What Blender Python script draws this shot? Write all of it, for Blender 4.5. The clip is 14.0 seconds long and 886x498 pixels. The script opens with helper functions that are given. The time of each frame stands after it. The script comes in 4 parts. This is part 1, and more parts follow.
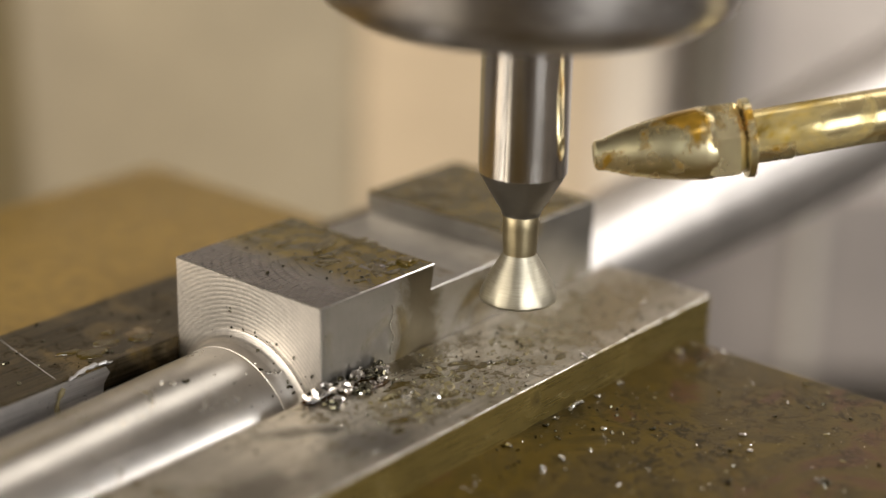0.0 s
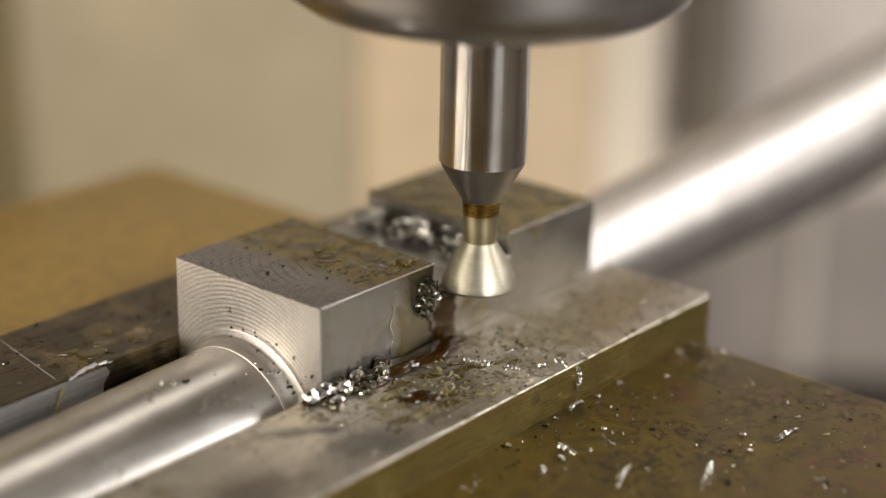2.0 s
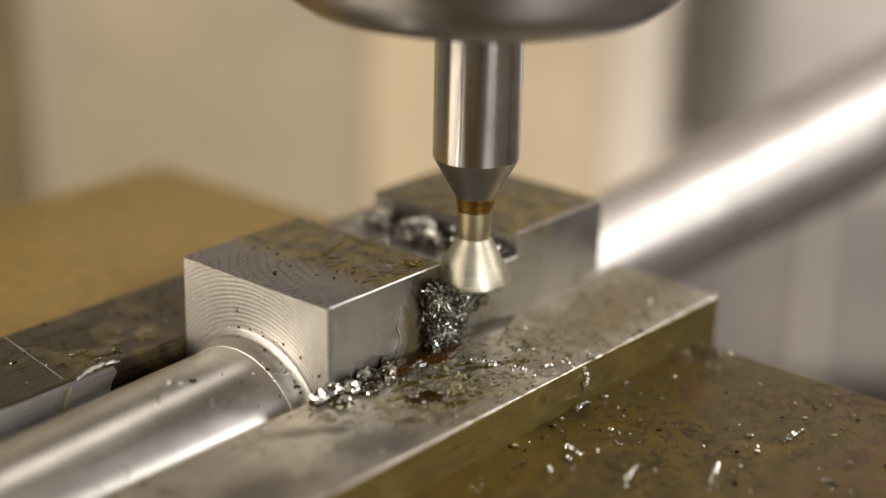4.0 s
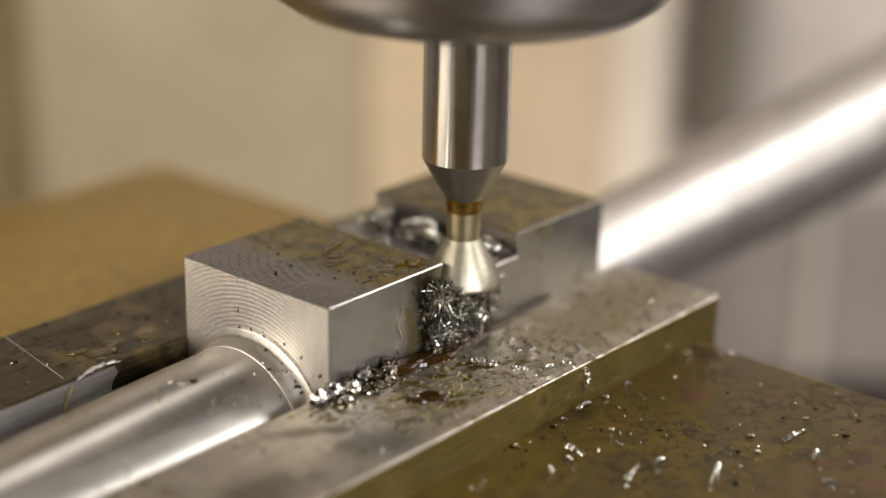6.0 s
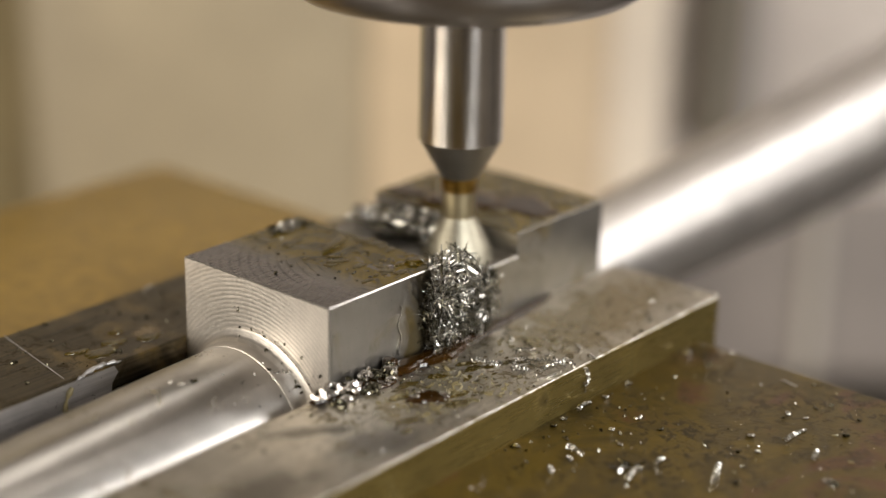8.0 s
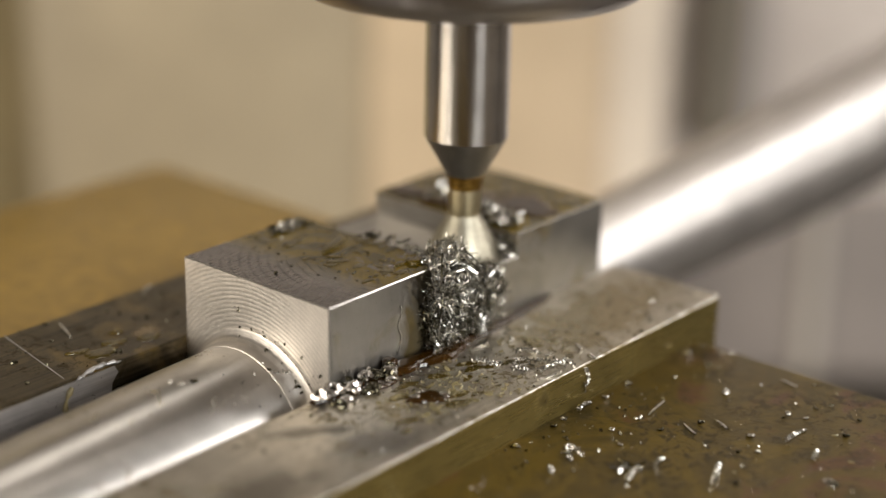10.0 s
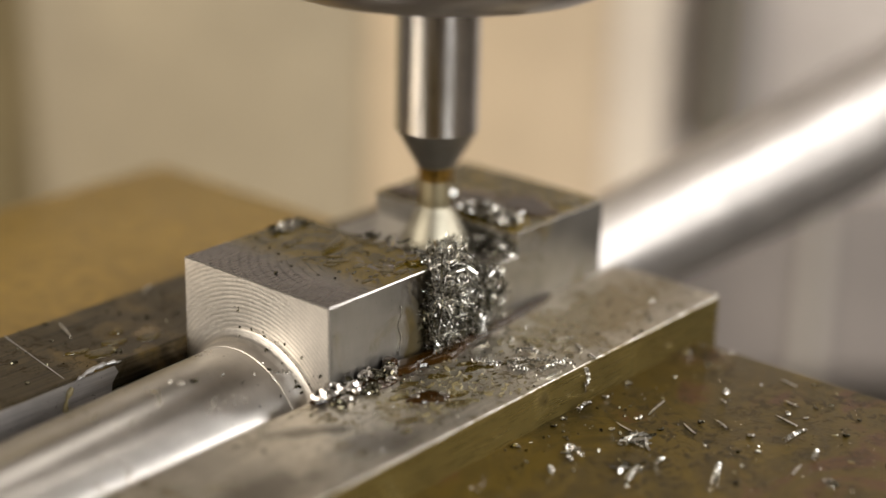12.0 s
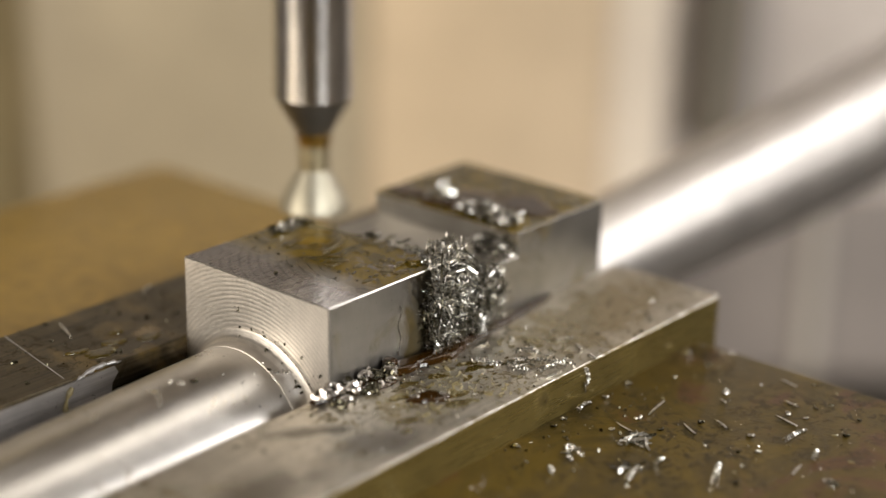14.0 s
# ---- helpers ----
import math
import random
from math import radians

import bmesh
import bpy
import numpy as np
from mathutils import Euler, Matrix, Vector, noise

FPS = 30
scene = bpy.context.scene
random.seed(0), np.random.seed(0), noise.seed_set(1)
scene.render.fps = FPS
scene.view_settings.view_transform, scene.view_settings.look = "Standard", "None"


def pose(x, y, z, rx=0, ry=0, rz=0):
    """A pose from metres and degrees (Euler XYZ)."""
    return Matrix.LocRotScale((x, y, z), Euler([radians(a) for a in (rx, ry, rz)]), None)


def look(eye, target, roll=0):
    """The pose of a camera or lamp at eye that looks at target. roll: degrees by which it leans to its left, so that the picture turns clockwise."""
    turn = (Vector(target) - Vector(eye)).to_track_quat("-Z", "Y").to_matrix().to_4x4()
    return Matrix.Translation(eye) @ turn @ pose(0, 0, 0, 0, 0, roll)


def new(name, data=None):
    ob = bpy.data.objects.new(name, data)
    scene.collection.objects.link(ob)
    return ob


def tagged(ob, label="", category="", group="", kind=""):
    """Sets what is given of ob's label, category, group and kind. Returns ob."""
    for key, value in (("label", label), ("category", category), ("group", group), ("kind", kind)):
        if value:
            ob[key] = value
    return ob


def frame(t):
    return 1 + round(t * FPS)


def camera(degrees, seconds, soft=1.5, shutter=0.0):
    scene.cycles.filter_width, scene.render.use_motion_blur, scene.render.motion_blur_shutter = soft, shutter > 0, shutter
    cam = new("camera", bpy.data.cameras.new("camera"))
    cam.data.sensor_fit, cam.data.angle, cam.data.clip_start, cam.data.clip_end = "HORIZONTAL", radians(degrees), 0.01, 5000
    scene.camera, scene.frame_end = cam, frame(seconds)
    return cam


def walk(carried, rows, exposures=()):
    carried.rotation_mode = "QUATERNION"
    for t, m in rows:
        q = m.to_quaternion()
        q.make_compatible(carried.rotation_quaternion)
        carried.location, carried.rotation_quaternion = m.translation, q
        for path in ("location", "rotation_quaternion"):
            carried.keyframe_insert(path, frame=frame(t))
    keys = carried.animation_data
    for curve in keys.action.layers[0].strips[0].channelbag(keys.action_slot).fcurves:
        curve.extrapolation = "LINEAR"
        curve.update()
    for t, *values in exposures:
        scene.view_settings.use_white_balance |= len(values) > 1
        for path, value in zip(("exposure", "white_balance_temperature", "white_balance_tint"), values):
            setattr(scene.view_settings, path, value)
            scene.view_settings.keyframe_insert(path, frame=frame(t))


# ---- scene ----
# All sizes below are in millimetres; U turns them into metres. Jaw tops lie at z = 0.
U = 0.001
EYE = Vector((-143.76, -140.04, 95.31))
AHEAD = Vector((0.7683, 0.6401, 0.0))      # level heading of the lens
RIGHT = Vector((0.6401, -0.7683, 0.0))


def aim(yaw, pitch, lean):
    """Camera pose from heading, downward tilt and lean, in degrees."""
    a, b = radians(yaw), radians(pitch)
    d = Vector((math.cos(a) * math.cos(b), math.sin(a) * math.cos(b), -math.sin(b)))
    return look(EYE * U, EYE * U + d, lean)


cam = camera(29.46, 14.0, soft=1.5, shutter=0.35)
cam.data.dof.use_dof = True
cam.data.dof.focus_distance = 0.2272
cam.data.dof.aperture_fstop = 6.4
cam.data.dof.aperture_blades = 0
PATH = [
    (0.0, 39.808), (2.6, 39.808), (2.8, 39.87), (3.0, 39.945), (3.2, 40.0),
    (4.0, 40.07), (5.3, 40.10), (14.0, 40.11)]
walk(cam, [(t, aim(a, 20.472, 1.208)) for t, a in PATH])

# ---- light ----
world = bpy.data.worlds.new("workshop_air")
scene.world = world
world.use_nodes = True
bg = world.node_tree.nodes["Background"]
sky = world.node_tree.nodes.new("ShaderNodeTexSky")
sky.sky_type, sky.sun_disc, sky.sun_elevation, sky.sun_rotation = "NISHITA", False, radians(40), radians(200)
world.node_tree.links.new(sky.outputs[0], bg.inputs[0])
bg.inputs[1].default_value = 0.08
scene.view_settings.exposure = -0.05


def area_light(name, place, target, size, size_y, watts, colour):
    data = bpy.data.lights.new(name, "AREA")
    data.shape, data.size, data.size_y, data.energy, data.color = "RECTANGLE", size, size_y, watts, colour
    ob = new(name, data)
    ob.matrix_world = look(Vector(place), Vector(target))
    return ob


# Area lights for windows inferred from bright bands in the steel; none in view.
area_light("window_light", (-1.42, 0.55, 0.30), (0, 0, 0.0), 1.0, 0.9, 22, (1.0, 0.92, 0.80))
area_light("window_light", (-0.40, -1.42, 0.42), (0, 0, 0.0), 0.60, 0.9, 26, (0.98, 0.98, 0.97))
area_light("window_light", (1.40, -0.22, 0.95), (0.0, 0.0, 0.0), 1.0, 0.55, 19, (1.0, 0.97, 0.94))
area_light("window_light", (1.00, -1.24, 0.62), (0.0, 0.0, 0.0), 0.40, 0.50, 9, (1.0, 0.97, 0.94))
# Extra light added for highlights on the shafts; no such lamp is in view.
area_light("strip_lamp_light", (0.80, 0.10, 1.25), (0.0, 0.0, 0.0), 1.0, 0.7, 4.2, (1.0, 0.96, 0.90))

# ---- materials ----


def nodes_of(name):
    m = bpy.data.materials.new(name)
    m.use_nodes = True
    t = m.node_tree
    return m, t, t.nodes["Principled BSDF"]


def put(t, kind, **inputs):
    n = t.nodes.new("ShaderNode" + kind)
    for k, v in inputs.items():
        n.inputs[k.replace("_", " ")].default_value = v
    return n


def ramp(t, source, stops):
    r = t.nodes.new("ShaderNodeValToRGB")
    while len(r.color_ramp.elements) < len(stops):
        r.color_ramp.elements.new(0.5)
    for e, (at, c) in zip(r.color_ramp.elements, stops):
        e.position = at
        e.color = (c, c, c, 1) if isinstance(c, (int, float)) else (*c, 1)
    t.links.new(source, r.inputs[0])
    return r.outputs[0]


def mix(t, fac, a, b):
    n = t.nodes.new("ShaderNodeMix")
    n.data_type = "RGBA"
    for sock, v in ((n.inputs[0], fac), (n.inputs[6], a), (n.inputs[7], b)):
        if isinstance(v, bpy.types.NodeSocket):
            t.links.new(v, sock)
        else:
            sock.default_value = v if isinstance(v, (int, float)) else (*v, 1)
    return n.outputs[2]


def times(t, a, b):
    """The product of two sockets; b may be None."""
    if b is None:
        return a
    n = t.nodes.new("ShaderNodeMath")
    n.operation = "MULTIPLY"
    t.links.new(a, n.inputs[0]), t.links.new(b, n.inputs[1])
    return n.outputs[0]


def spread(t, scale=(1, 1, 1), turn=(0, 0, 0)):
    """Object coordinates in millimetres, stretched."""
    c = t.nodes.new("ShaderNodeTexCoord")
    m = t.nodes.new("ShaderNodeMapping")
    m.inputs["Scale"].default_value = [1000 * s for s in scale]
    m.inputs["Rotation"].default_value = [radians(a) for a in turn]
    t.links.new(c.outputs["Object"], m.inputs[0])
    return m.outputs[0]


def grain(t, where, scale, detail=4.0, rough=0.6, warp=0.0):
    n = put(t, "TexNoise", Scale=scale, Detail=detail, Roughness=rough, Distortion=warp)
    t.links.new(where, n.inputs["Vector"])
    return n.outputs["Fac"]


def relief(t, b, height, strength, dist):
    n = put(t, "Bump", Strength=strength, Distance=dist * U)
    t.links.new(height, n.inputs["Height"])
    t.links.new(n.outputs[0], b.inputs["Normal"])
    return n


def metal(name, colour, rough, lines=(1, 1, 1), line_scale=2.0, line_depth=0.02, stain=None, stain_at=(0.52, 0.66),
          stain_scale=0.09, rings=None, aniso=0.0, rough_span=0.12, oil_rough=0.12, pits=0.0, streaks=0.14, zone=None, tones=None, metal_low=0.25, spec=0.5, bare=1.0, grime=None, arcs=None, marks=(), ring_tone=0.0):
    """Machined metal: fine tool lines, cloudy wear and, if given, a film of old cutting oil in patches."""
    m, t, b = nodes_of(name)
    where = spread(t)
    fine = grain(t, spread(t, lines), line_scale, 3.0)
    cloud = grain(t, where, 0.12, 4.0, 0.6)
    tint = ramp(t, cloud, [(0.3, [c * 0.82 for c in colour]), (0.7, [min(1, c * 1.1) for c in colour])])
    streak = ramp(t, fine, [(0.3, 1 - streaks), (0.7, 1.0)])
    base = t.nodes.new("ShaderNodeMix")
    base.data_type, base.blend_type = "RGBA", "MULTIPLY"
    base.inputs[0].default_value = 1.0
    t.links.new(tint, base.inputs[6]), t.links.new(streak, base.inputs[7])
    col = base.outputs[2]
    rgh = ramp(t, fine, [(0.25, max(0.03, rough - rough_span)), (0.75, rough + rough_span)])
    height = fine
    if rings:
        y, z, step = rings
        c = t.nodes.new("ShaderNodeTexCoord")
        mp = t.nodes.new("ShaderNodeMapping")
        mp.inputs["Scale"].default_value = (0, 1000, 1000)
        mp.inputs["Location"].default_value = (0, -y, -z)
        t.links.new(c.outputs["Object"], mp.inputs[0])
        w = put(t, "TexWave", Scale=1.0 / step * 0.314, Distortion=0.6, Detail=2.0)
        w.wave_type, w.rings_direction = "RINGS", "X"
        t.links.new(mp.outputs[0], w.inputs["Vector"])
        height = mix(t, 0.85, fine, w.outputs["Fac"])
        if ring_tone:
            faint = ramp(t, grain(t, where, 0.09, 3.0), [(0.38, 0.25), (0.6, 1.0)])
            col = mix(t, times(t, ramp(t, w.outputs["Fac"], [(0.15, ring_tone), (0.55, 0.0)]), faint), col, [c * 0.45 for c in colour])
    keep = None
    for axis, stops in (zone or ()):
        c = t.nodes.new("ShaderNodeSeparateXYZ")
        t.links.new(where, c.inputs[0])
        unit = put(t, "MapRange", From_Min=-100.0, From_Max=100.0)
        t.links.new(c.outputs[axis], unit.inputs[0])
        keep = times(t, ramp(t, unit.outputs[0], [(0.5 + at / 200, v) for at, v in stops]), keep)
    if arcs:
        x, y, step = arcs
        mp = t.nodes.new("ShaderNodeMapping")
        mp.inputs["Location"].default_value = (-x, -y, 0)
        t.links.new(where, mp.inputs[0])
        w = put(t, "TexWave", Scale=0.314 / step, Distortion=0.4, Detail=2.0)
        w.wave_type, w.rings_direction, w.wave_profile = "RINGS", "Z", "SIN"
        t.links.new(mp.outputs[0], w.inputs["Vector"])
        line = times(t, ramp(t, w.outputs["Fac"], [(0.82, 0.0), (0.97, 0.85)]), ramp(t, grain(t, where, 0.10, 3.0), [(0.44, 0.0), (0.56, 1.0)]))
        high = t.nodes.new("ShaderNodeSeparateXYZ")
        t.links.new(where, high.inputs[0])
        unit = put(t, "MapRange", From_Min=11.7, From_Max=11.9)
        t.links.new(high.outputs["Z"], unit.inputs[0])
        col = mix(t, times(t, line, unit.outputs[0]), col, [c * 0.3 for c in colour])
    b.inputs["Metallic"].default_value = bare
    b.inputs["Specular IOR Level"].default_value = spec
    if stain:
        patch = ramp(t, grain(t, where, stain_scale, 6.0, 0.62, 0.6), [(stain_at[0], 0.0), (stain_at[1], 1.0)])
        patch = times(t, patch, keep)
        tone = ramp(t, grain(t, where, 0.35, 4.0), [(0.3, [c * 0.45 for c in stain]), (0.7, [c * 1.25 for c in stain])])
        if tones:
            hue = ramp(t, grain(t, where, 0.045, 5.0, 0.6, 1.0), tones)
            tone = mix(t, 0.6, tone, hue)
        col = mix(t, patch, col, tone)
        rgh = mix(t, patch, rgh, (oil_rough, oil_rough, oil_rough))
        inv = ramp(t, patch, [(0.0, bare), (1.0, metal_low)])
        t.links.new(inv, b.inputs["Metallic"])
    if grime:
        spots = ramp(t, grain(t, where, 0.55, 5.0, 0.7, 0.8), [(0.52, 0.0), (0.58, 0.85)])
        area = ramp(t, grain(t, where, 0.07, 3.0, 0.5), [(0.42, 0.0), (0.58, 1.0)])
        spots = times(t, times(t, spots, area), keep)
        col = mix(t, spots, col, grime)
        rgh = mix(t, spots, rgh, (0.5, 0.5, 0.5))
        height = mix(t, 0.5, height, spots)
    for mx, my, ma, mb, turn, tone, gloss in marks:     # stains, and shade put into colour, with uneven rims: centre, half lengths, turn
        mp = t.nodes.new("ShaderNodeMapping")
        mp.vector_type = "TEXTURE"
        mp.inputs["Location"].default_value = (mx, my, 0)
        mp.inputs["Rotation"].default_value = (0, 0, radians(turn))
        mp.inputs["Scale"].default_value = (ma, mb, 1e4)
        t.links.new(where, mp.inputs[0])
        far = t.nodes.new("ShaderNodeVectorMath")
        far.operation = "LENGTH"
        t.links.new(mp.outputs[0], far.inputs[0])
        edge = t.nodes.new("ShaderNodeMath")
        edge.operation = "MULTIPLY_ADD"
        edge.inputs[1].default_value = 1.9
        t.links.new(grain(t, where, 0.28, 5.0, 0.65, 0.5), edge.inputs[0]), t.links.new(far.outputs["Value"], edge.inputs[2])
        fall = put(t, "MapRange", From_Min=2.05, From_Max=1.45, To_Min=0.0, To_Max=0.85)
        t.links.new(edge.outputs[0], fall.inputs[0])
        col = mix(t, fall.outputs[0], col, tone)
        rgh = mix(t, fall.outputs[0], rgh, (gloss, gloss, gloss))
    if pits:
        sp = ramp(t, grain(t, where, 1.6, 2.0, 0.5), [(0.70, 0.0), (0.76, pits)])
        col = mix(t, sp, col, (0.02, 0.017, 0.012))
    t.links.new(col, b.inputs["Base Color"])
    t.links.new(rgh, b.inputs["Roughness"])
    relief(t, b, height, 0.5, line_depth)
    b.inputs["Anisotropic"].default_value = aniso
    b.inputs["Anisotropic Rotation"].default_value = 0.25
    if aniso:
        g = t.nodes.new("ShaderNodeTangent")
        g.direction_type, g.axis = "RADIAL", "Z"
        t.links.new(g.outputs[0], b.inputs["Tangent"])
    return m


def paint(name, colour, rough=0.5, scale=0.02, vary=0.15, bump=0.1):
    m, t, b = nodes_of(name)
    where = spread(t)
    big, small = grain(t, where, scale), grain(t, where, scale * 12)
    a = ramp(t, big, [(0.3, [c * (1 - vary) for c in colour]), (0.7, [min(1, c * (1 + vary)) for c in colour])])
    t.links.new(a, b.inputs["Base Color"])
    t.links.new(ramp(t, small, [(0.3, rough - 0.08), (0.7, rough + 0.08)]), b.inputs["Roughness"])
    relief(t, b, small, 0.3, bump)
    return m


OIL = (0.16, 0.10, 0.03)
# Light on the block is put into colour: side and top dark, end pale.
BLOCK_SIDE = metal("shaded_milled_steel", (0.30, 0.28, 0.25), 0.46, (1, 0.3, 0.12), 2.0, 0.01, (0.12, 0.085, 0.03), (0.52, 0.66), 0.10, pits=0.9, oil_rough=0.3,
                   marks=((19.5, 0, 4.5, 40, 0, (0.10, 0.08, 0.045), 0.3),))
BLOCK = metal("milled_steel", (0.31, 0.28, 0.265), 0.26, (0.15, 1, 1), 3.0, 0.006, (0.10, 0.066, 0.004), (0.30, 0.37), 0.085, pits=0.7, oil_rough=0.14, arcs=(21, 6, 1.3), metal_low=0.0, spec=0.28,
              zone=(("X", [(5, 0.0), (11, 1.0)]), ("Z", [(9.5, 0.0), (11.5, 1.0)])), tones=[(0.36, (0.040, 0.028, 0.002)), (0.45, (0.16, 0.10, 0.008)), (0.52, (0.045, 0.031, 0.002)), (0.60, (0.19, 0.125, 0.018)), (0.68, (0.05, 0.034, 0.003))])
SLOT = metal("fresh_cut_steel", (0.46, 0.435, 0.40), 0.40, (1, 0.08, 1), 2.0, 0.012, (0.22, 0.16, 0.06), (0.60, 0.72), 0.12, oil_rough=0.25, streaks=0.3)
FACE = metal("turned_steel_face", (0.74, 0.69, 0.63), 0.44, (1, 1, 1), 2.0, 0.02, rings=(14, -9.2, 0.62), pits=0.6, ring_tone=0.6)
# For the bare burr and scribed line, and the painted patch of light.
LIT_BARE = metal("lit_and_bare_steel", (0.62, 0.60, 0.59), 0.5, (0.06, 1, 1.5), 1.5, 0.02, pits=0.6, streaks=0.3)
SATIN = metal("satin_steel", (0.58, 0.55, 0.52), 0.40, (8, 0.4, 0.4), 1.0, 0.002, streaks=0.06, rough_span=0.04)
SHAFT = metal("turned_steel_shaft", (0.66, 0.63, 0.59), 0.31, (8, 0.5, 0.5), 1.0, 0.0006, (0.34, 0.25, 0.10), (0.60, 0.74), 0.14, pits=0.5, streaks=0.07, rough_span=0.04)
# Its marks paint the block's reflection, its foot shade and a dimmer far end.
JAW = metal("ground_jaw_steel", (0.78, 0.73, 0.64), 0.36, (0.04, 0.9, 1), 1.8, 0.03, (0.20, 0.145, 0.05), (0.54, 0.70), 0.08, oil_rough=0.3, pits=0.9, grime=(0.17, 0.125, 0.04), streaks=0.45,
            zone=(("Z", [(-1.0, 0.0), (-0.4, 1.0)]),), marks=((-9.6, -6.0, 7.0, 1.7, -36, (0.13, 0.118, 0.10), 0.3), (-6.0, -14.2, 6.6, 4.0, -20, (0.20, 0.185, 0.17), 0.28),
            (12.0, -1.6, 18.0, 2.6, -3, (0.16, 0.13, 0.07), 0.2), (46.0, -10.0, 22.0, 9.0, 5, (0.25, 0.20, 0.105), 0.25), (-24, -13, 9, 4, -10, (0.26, 0.235, 0.20), 0.3)))
# Scratched steel, its base also darkened for the dim reflections on that side.
JAW_DARK = metal("scratched_dimmed_steel", (0.20, 0.165, 0.11), 0.36, (0.02, 0.9, 1), 1.8, 0.05, (0.15, 0.095, 0.024), (0.50, 0.62), 0.11, oil_rough=0.3, pits=0.9, grime=(0.06, 0.042, 0.016), streaks=0.75,
                 marks=((-7.5, 31.0, 5.5, 1.5, 8, (0.05, 0.034, 0.010), 0.12), (-3.0, 33.5, 3.0, 1.6, 0, (0.30, 0.22, 0.12), 0.2)))
# Outer side of the jaw plate: the brown body's reflection is coloured in.
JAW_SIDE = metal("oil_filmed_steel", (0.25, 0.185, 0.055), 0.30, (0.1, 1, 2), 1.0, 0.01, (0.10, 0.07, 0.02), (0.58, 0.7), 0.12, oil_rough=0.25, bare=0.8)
BODY = metal("oily_cast_iron", (0.10, 0.066, 0.016), 0.46, (1, 1, 1), 1.5, 0.16, (0.075, 0.047, 0.005), (0.26, 0.46), 0.06, oil_rough=0.40, pits=0.9, metal_low=0.0, spec=0.2, bare=0.3,
             tones=[(0.34, (0.026, 0.018, 0.002)), (0.43, (0.130, 0.082, 0.007)), (0.50, (0.060, 0.039, 0.005)), (0.56, (0.105, 0.066, 0.008)), (0.61, (0.100, 0.034, 0.020)), (0.66, (0.034, 0.024, 0.003)), (0.74, (0.125, 0.08, 0.008))],
             grime=(0.018, 0.012, 0.003))
SHANK = metal("ground_tool_steel", (0.66, 0.63, 0.60), 0.15, (0.05, 0.05, 6), 1.2, 0.0006, streaks=0.03, aniso=0.8, rough_span=0.02)
CONE = metal("dull_tool_steel", (0.30, 0.28, 0.25), 0.42, (0.4, 0.4, 6), 1.5, 0.01)
NECK = metal("neck_tool_steel", (0.44, 0.37, 0.23), 0.40, (0.2, 0.2, 9), 1.2, 0.03)
STRAW = metal("oil_burnt_steel", (0.36, 0.215, 0.05), 0.30, (0.3, 0.3, 6), 1.2, 0.01)
HEAD = metal("cutter_head_steel", (0.50, 0.46, 0.36), 0.46, (0.3, 0.3, 5), 1.5, 0.02, streaks=0.3)
NUT = metal("chuck_nut_steel", (0.44, 0.41, 0.385), 0.34, (0.3, 0.3, 5), 1.0, 0.006, aniso=0.6)
CHIP = metal("bright_steel_chip", (0.66, 0.64, 0.59), 0.24, (1, 1, 1), 3.0, 0.01, rough_span=0.06)
GRANULE = metal("wet_steel_granule", (0.74, 0.70, 0.66), 0.2, (1, 1, 1), 1.0, 0.02)
# Oily crumbs, and slivers coloured dark for the shade inside tangles.
CHIP_DARK = metal("oily_shaded_chip", (0.10, 0.09, 0.06), 0.24, (1, 1, 1), 3.0, 0.01)
BRASS = metal("oily_brass", (1.0, 0.85, 0.54), 0.32, (1, 1, 1), 0.35, 0.08, (0.62, 0.36, 0.05), (0.52, 0.62), 0.12, streaks=0.05, rough_span=0.06, oil_rough=0.12, metal_low=0.7)
TUBE = metal("tarnished_plated_tube", (0.92, 0.77, 0.42), 0.24, (0.2, 1, 1), 0.5, 0.08, (0.36, 0.24, 0.03), (0.46, 0.66), 0.12, streaks=0.08, rough_span=0.05, oil_rough=0.1)
WALLM = paint("beige_machine_paint", (0.58, 0.445, 0.29))
# Lit twin of BODY: the light on that side is put into the ochre.
LIT_OCHRE = metal("lit_ochre_iron", (0.36, 0.225, 0.04), 0.30, (1, 1, 1), 1.5, 0.015, (0.36, 0.22, 0.038), (0.3, 0.6), 0.04, oil_rough=0.38, metal_low=0.1, bare=0.4, spec=0.7)
GREYM = paint("warm_grey_paint", (0.46, 0.405, 0.365))
# Left column panel; the weaker light on that side is put into its tone.
COVER = paint("dimmed_beige_paint", (0.375, 0.305, 0.20))
PALE = paint("pale_paint", (0.74, 0.64, 0.52))
SIDE = paint("olive_paint", (0.30, 0.24, 0.13))
HEADM = paint("dark_grey_paint", (0.38, 0.345, 0.31))
LOWER = paint("brown_grey_paint", (0.20, 0.17, 0.15))
POST = paint("dark_olive_paint", (0.18, 0.155, 0.12))
SEAM = paint("seam_paint", (0.36, 0.32, 0.27))
DARK = paint("dark_paint", (0.09, 0.08, 0.06))
ROOM = paint("workshop_plaster", (0.27, 0.24, 0.205), 0.8, 0.004)
FLOORM = paint("workshop_floor", (0.12, 0.11, 0.10), 0.7, 0.004)
TABLE = metal("machine_table_iron", (0.05, 0.044, 0.036), 0.5, (0.2, 1, 1), 1.0, 0.02, (0.08, 0.055, 0.02), (0.5, 0.65), 0.03, bare=0.5)


